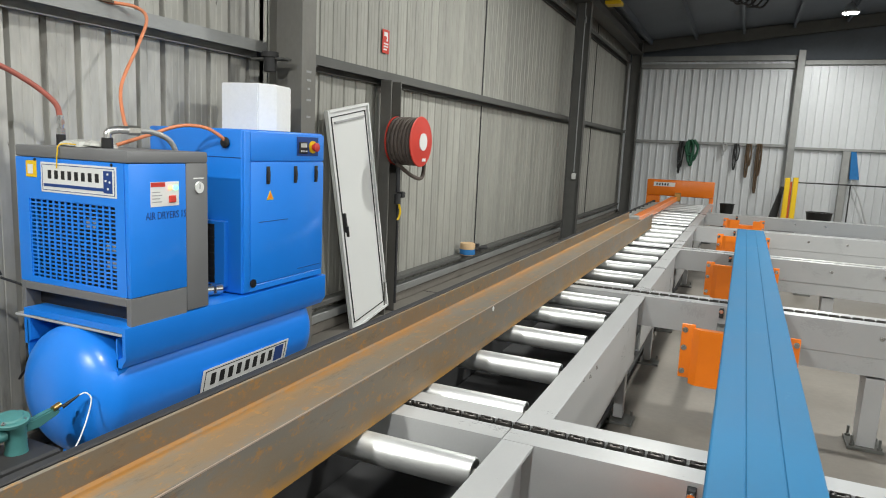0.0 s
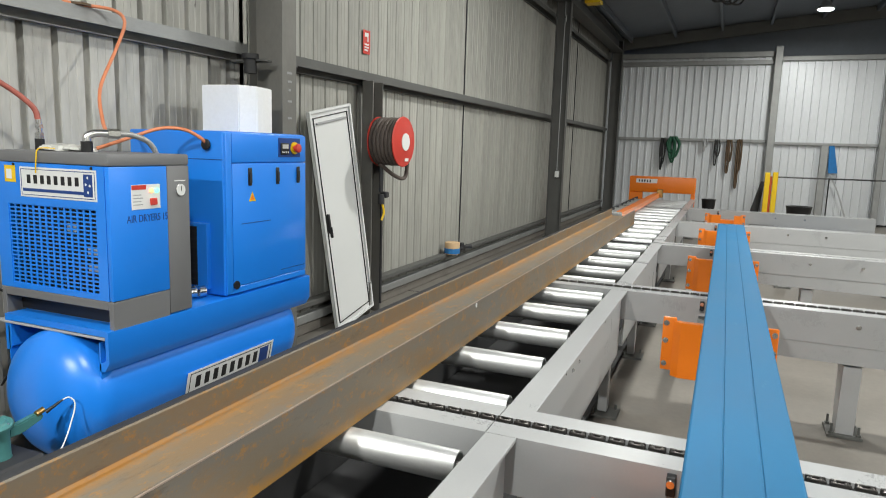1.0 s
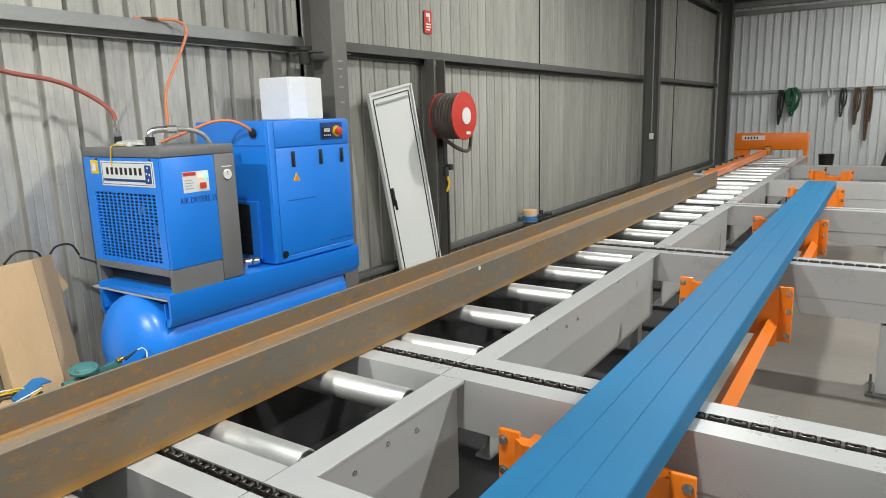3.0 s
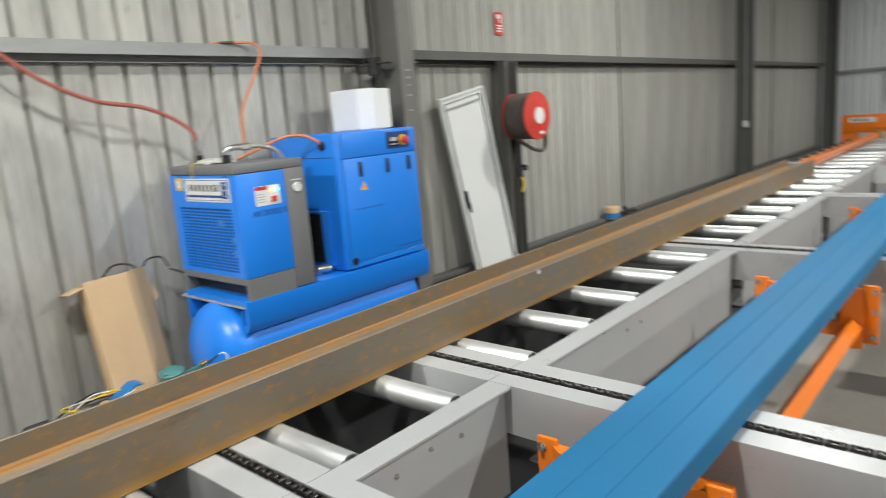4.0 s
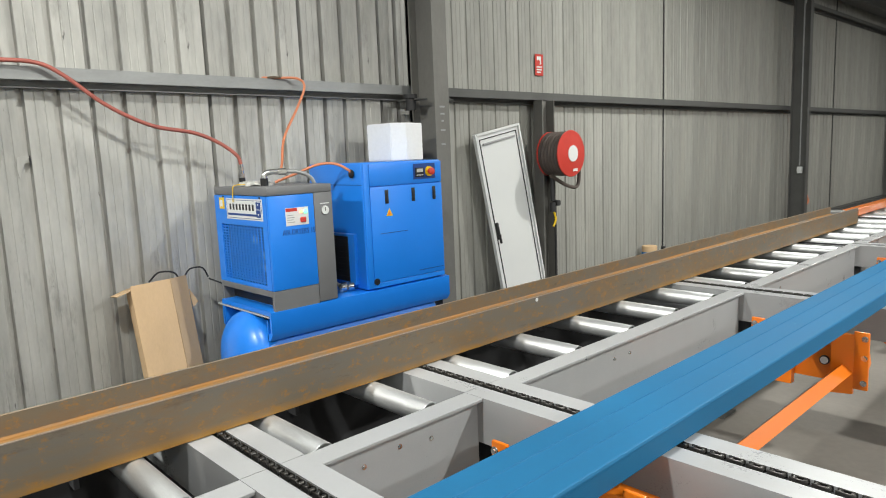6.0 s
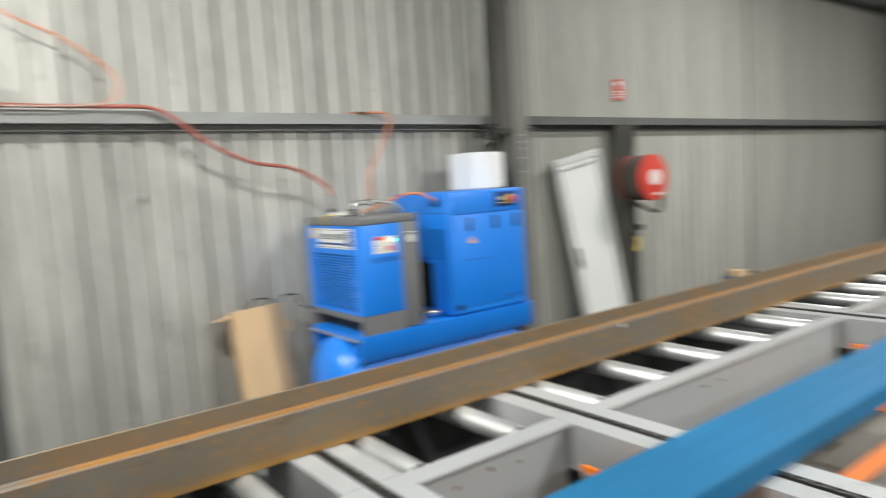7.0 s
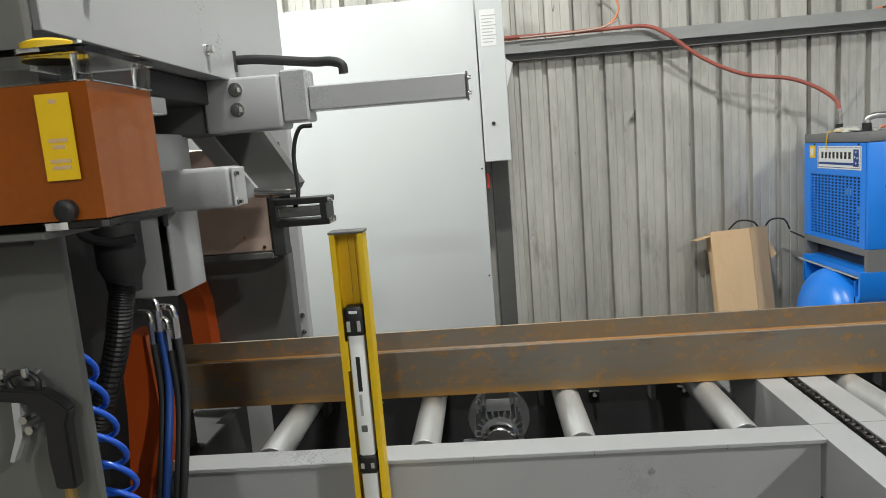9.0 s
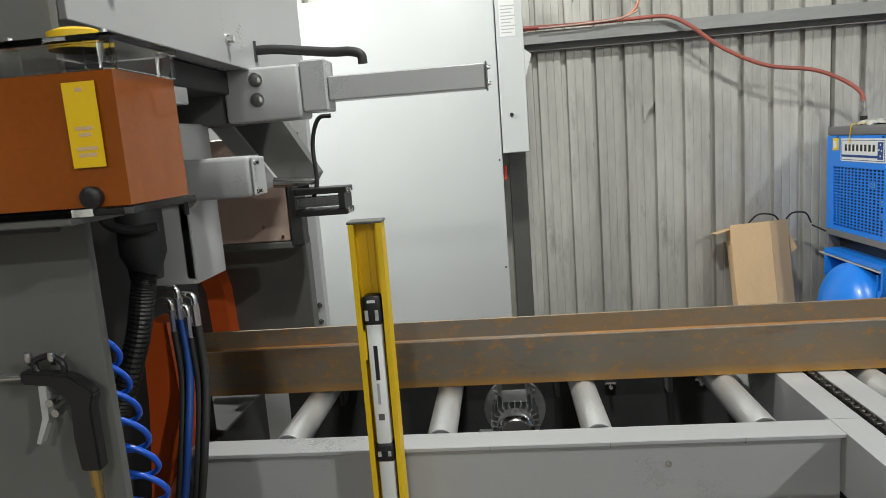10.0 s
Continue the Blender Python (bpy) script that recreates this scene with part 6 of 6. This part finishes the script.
# ---- gear motor between the rollers ----
motor = thing("gear_motor", "cast aluminium gear motor under the rollers", "motor")
MY, MZ = -0.165, 0.60
bm = BM()
lathe(bm, [(0, 0.02), (0.006, 0.06), (0.02, 0.072), (0.05, 0.076)], (-1.045, MY, MZ - 0.02), (-1, 0, 0), 28)
part("fan_cover", bm, M_CHROME, motor)
bm = BM()
box(bm, -1.25, -1.09, -0.0025, 0.0025, 0.075, 0.098)
FIN = mesh_of("cooling_fin", bm, M_ALU)
for k in range(24):
    fin = piece("cooling_fin", FIN, motor, (0, MY, MZ))
    fin.rotation_euler = (2 * math.pi * k / 24, 0, 0)
bm = BM()
cyl(bm, (-1.09, MY, MZ), (-1.26, MY, MZ), 0.076, 24)
part("stator", bm, M_ALU, motor)
bm = BM()
cyl(bm, (-1.26, MY, MZ), (-1.29, MY, MZ), 0.13, 32, bevel=0.004)
flange = part("flange", bm, M_ALU, motor)
for k in range(4):
    a = radians(45 + 90 * k)
    bolt(flange, (-1.26, MY + 0.112 * math.cos(a), MZ + 0.112 * math.sin(a)), (1, 0, 0), 0.009, 0.008)
bm = BM()
box(bm, -1.25, -1.11, MY - 0.05, MY + 0.05, MZ + 0.09, MZ + 0.145, 0.006, 2)
part("terminal_box", bm, M_ALU, motor)
bm = BM()
box(bm, -1.12, -1.02, MY - 0.15, MY - 0.085, MZ - 0.11, MZ - 0.02, 0.005)
part("foot_block", bm, M_ALU, motor)
bm = BM()
box(bm, -1.70, -1.29, MY - 0.09, MY + 0.09, MZ - 0.10, MZ + 0.09, 0.01)
part("gearbox", bm, M_DARK, motor)
for y in (-0.75, 0.30, 0.72, -1.1):
    bm = BM()
    cyl(bm, (-1.70, y, 0.52), (-1.66, y, 0.52), 0.010, 6)
    box(bm, -1.70, -1.68, y - 0.025, y + 0.025, 0.53, 0.54)
    part("stud", bm, M_CHROME, table)
# slots are black plates on the rail, their inner shade in the colour
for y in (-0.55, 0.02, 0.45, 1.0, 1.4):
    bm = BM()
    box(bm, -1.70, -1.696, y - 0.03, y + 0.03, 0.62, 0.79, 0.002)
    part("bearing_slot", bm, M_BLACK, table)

# ---- far end of the table ----
car = thing("measuring_carriage", "orange measuring stop carriage over the rollers", "carriage")
bm = BM()
box(bm, -1.90, -0.54, 15.0, 15.25, 0.90, 1.24, 0.02, 2)
shell = part("cover", bm, M_ORANGE, car)
bm = BM()
box(bm, -1.90, -1.62, 15.02, 15.23, 0.30, 0.90, 0.01)
part("far_leg", bm, M_ORANGE, car)
bm = BM()
box(bm, -0.62, -0.54, 15.02, 15.23, 0.62, 0.90, 0.01)
part("near_leg", bm, M_ORANGE, car)
bm = BM()
box(bm, -1.76, -1.32, 14.996, 15.0, 1.10, 1.19)
nm = part("name_plate", bm, M_WHITE, shell, "white maker's plate")
letter_bars(nm, (-1.58, 14.996, 1.145), 0.28, 0.05, 5, "x", (0, 0, 0), M_BLACK)
bm = BM()
box(bm, -1.30, -1.18, 14.86, 15.0, 0.80, 0.98, 0.01)
part("stop_block", bm, M_BRASS, car)
bm = BM()
box(bm, -1.36, -1.24, 9.3, 14.85, 0.80, 0.90, 0.008)
solo("orange_guide_bar", bm, M_ORANGE, "orange painted guide bar along the rollers", "guide bar")
bm = BM()
box(bm, -1.42, -1.22, 9.0, 9.16, 0.80, 0.93, 0.01)
solo("pusher_block", bm, M_GIRT, "grey steel pusher block behind the beam end", "block")

# things hung on the far girt
def hank(name, x, z0, drop, material, label, loops=4, r=0.022, width=0.12):
    bm = BM()
    for k in range(loops):
        w, d = width * (0.7 + 0.3 * math.sin(k * 1.9 + x)), drop * (0.75 + 0.25 * math.sin(k * 2.7 + 1))
        xx = x + 0.05 * math.sin(k * 1.3)
        y = FAR_Y - 0.16 - 0.02 * k
        tube(bm, [(xx - 0.02, y, z0), (xx - w, y, z0 - d * 0.4), (xx - w * 0.6, y, z0 - d * 0.9), (xx, y, z0 - d), (xx + w * 0.6, y, z0 - d * 0.9), (xx + w, y, z0 - d * 0.4), (xx + 0.02, y, z0)], r, 8, 5)
    return solo(name, bm, material, label, "sling", "hung slings", smooth=60)


hank("green_sling", -1.45, 2.24, 0.75, M_GREEN_ROPE, "green lifting slings hung on the end wall girt", 5, 0.03, 0.16)
hank("dark_sling", -1.75, 2.20, 0.95, M_RUBBER, "dark webbing slings hung on the end wall girt", 3, 0.02, 0.07)
hank("black_strap", -0.30, 2.18, 0.75, M_RUBBER, "black strap hung on the end wall girt", 2, 0.018, 0.06)
hank("grey_strap", -0.62, 2.18, 0.35, M_GREY, "short grey strap hung on the end wall girt", 2, 0.02, 0.05)
hank("chain_sling", 0.02, 2.18, 0.95, M_BROWN_CHAIN, "rusty chain sling hung on the end wall girt", 2, 0.025, 0.05)
hank("chain_sling_long", 0.28, 2.20, 1.40, M_BROWN_CHAIN, "long rusty chain hung on the end wall girt", 2, 0.026, 0.04)
bm = BM()
prism(bm, [(2.48, 2.08), (2.60, 2.08), (2.74, 1.36), (2.52, 1.36)], "y", FAR_Y - 0.24, FAR_Y - 0.16)
solo("blue_cloth", bm, M_SLING_BLUE, "blue cloth sling hanging at the end wall", "sling")
bm = BM()
box(bm, 2.28, 2.46, FAR_Y - 0.36, FAR_Y - 0.2, 0.0, 2.08, 0.01)
solo("grey_locker_post", bm, M_GIRT, "grey upright beside the hanging cloth", "post")
bm = BM()
tube(bm, [(2.55, FAR_Y - 0.3, 1.35), (2.80, FAR_Y - 0.4, 0.8), (3.05, FAR_Y - 0.45, 0.05)], 0.02, 8, 4)
solo("broom_pole", bm, M_GREY, "pale pole leaning at the end wall", "pole")

# yellow guard post and rail
bm = BM()
box(bm, 0.96, 1.08, 18.95, 19.05, 0.0, 1.34, 0.01)
guardp = solo("guard_post", bm, M_YELLOW, "yellow guard post by the end wall", "post")
bm = BM()
box(bm, 1.14, 1.26, 18.9, 19.0, 0.0, 1.36, 0.01)
solo("guard_post", bm, M_YELLOW, "yellow guard post by the end wall", "post")
bm = BM()
box(bm, 1.085, 1.135, 18.97, 19.02, 0.0, 1.25, 0.005)
solo("guard_infill", bm, M_ORANGE_DK, "brown infill between yellow guard posts", "panel")
bm = BM()
cyl(bm, (1.26, 18.95, 1.24), (6.5, 18.95, 1.26), 0.018, 10)
for x in (2.4, 3.9, 5.4):
    cyl(bm, (x, 18.95, 0.0), (x, 18.95, 1.24), 0.016, 10)
solo("black_hand_rail", bm, M_BLACK, "thin black rail in front of the end wall", "rail")
bm = BM()
prism(bm, [(0.62, 0.0), (0.86, 0.0), (0.98, 1.1), (0.90, 1.1)], "y", 19.3, 19.5)
solo("dark_sheet", bm, M_DARK, "dark sheet leaning by the yellow post", "sheet")
for x, w, h, nm, lb in ((-0.38, 0.30, 0.30, "black_chair_back", "black plastic tub beside the conveyor"), (1.45, 0.5, 0.35, "black_bin", "black plastic bin beyond the table")):
    bm = BM()
    lathe(bm, [(0, w * 0.42), (h * 0.9, w * 0.5), (h, w * 0.54), (h, w * 0.44), (h * 0.2, w * 0.36)], (x + 0.1, 16.2, 0.45 if x < 0 else 0.35), (0, 0, 1), 20)
    lathe(bm, [(0, w * 0.3), (0.44 if x < 0 else 0.34, w * 0.3)], (x + 0.1, 16.2, 0.0), (0, 0, 1), 14)
    solo(nm, bm, M_BLACK, lb, "bin")
# small parts lying beyond the far cross beam
bm = BM()
box(bm, 0.45, 0.85, 11.6, 12.1, 0.0, 0.62, 0.02)
solo("black_drive_box", bm, M_BLACK, "black drive box between the cross beams", "drive box")
bm = BM()
for k in range(4):
    box(bm, 0.95 + 0.3 * k, 1.2 + 0.3 * k, 11.3 + 0.12 * (k % 2), 11.7, 0.0, 0.58 + 0.02 * (k % 3), 0.02)
solo("blue_crate", bm, M_SLING_BLUE, "blue crates standing between the cross beams", "crate")
# tangle of cable under the eaves
bm = BM()
for k in range(5):
    y = 14.0 + 0.15 * k
    tube(bm, [(-0.5 + 0.1 * k, y, 5.1), (-0.6 + 0.1 * k, y, 4.75 - 0.05 * (k % 2)), (-0.42 + 0.1 * k, y + 0.1, 4.68), (-0.3 + 0.1 * k, y, 4.85), (-0.3 + 0.1 * k, y, 5.15)], 0.02, 7, 5)
solo("cable_loops", bm, M_RUBBER, "dark cable loops hanging below the roof", "cable", smooth=60)
bm = BM()
box(bm, -2.75, -2.45, 13.2, 13.5, 4.55, 4.62, 0.01)
box(bm, -2.62, -2.55, 13.3, 13.4, 4.62, 5.0, 0.01)
solo("yellow_hoist_bracket", bm, M_YELLOW, "yellow hoist bracket on the crane beam", "bracket")
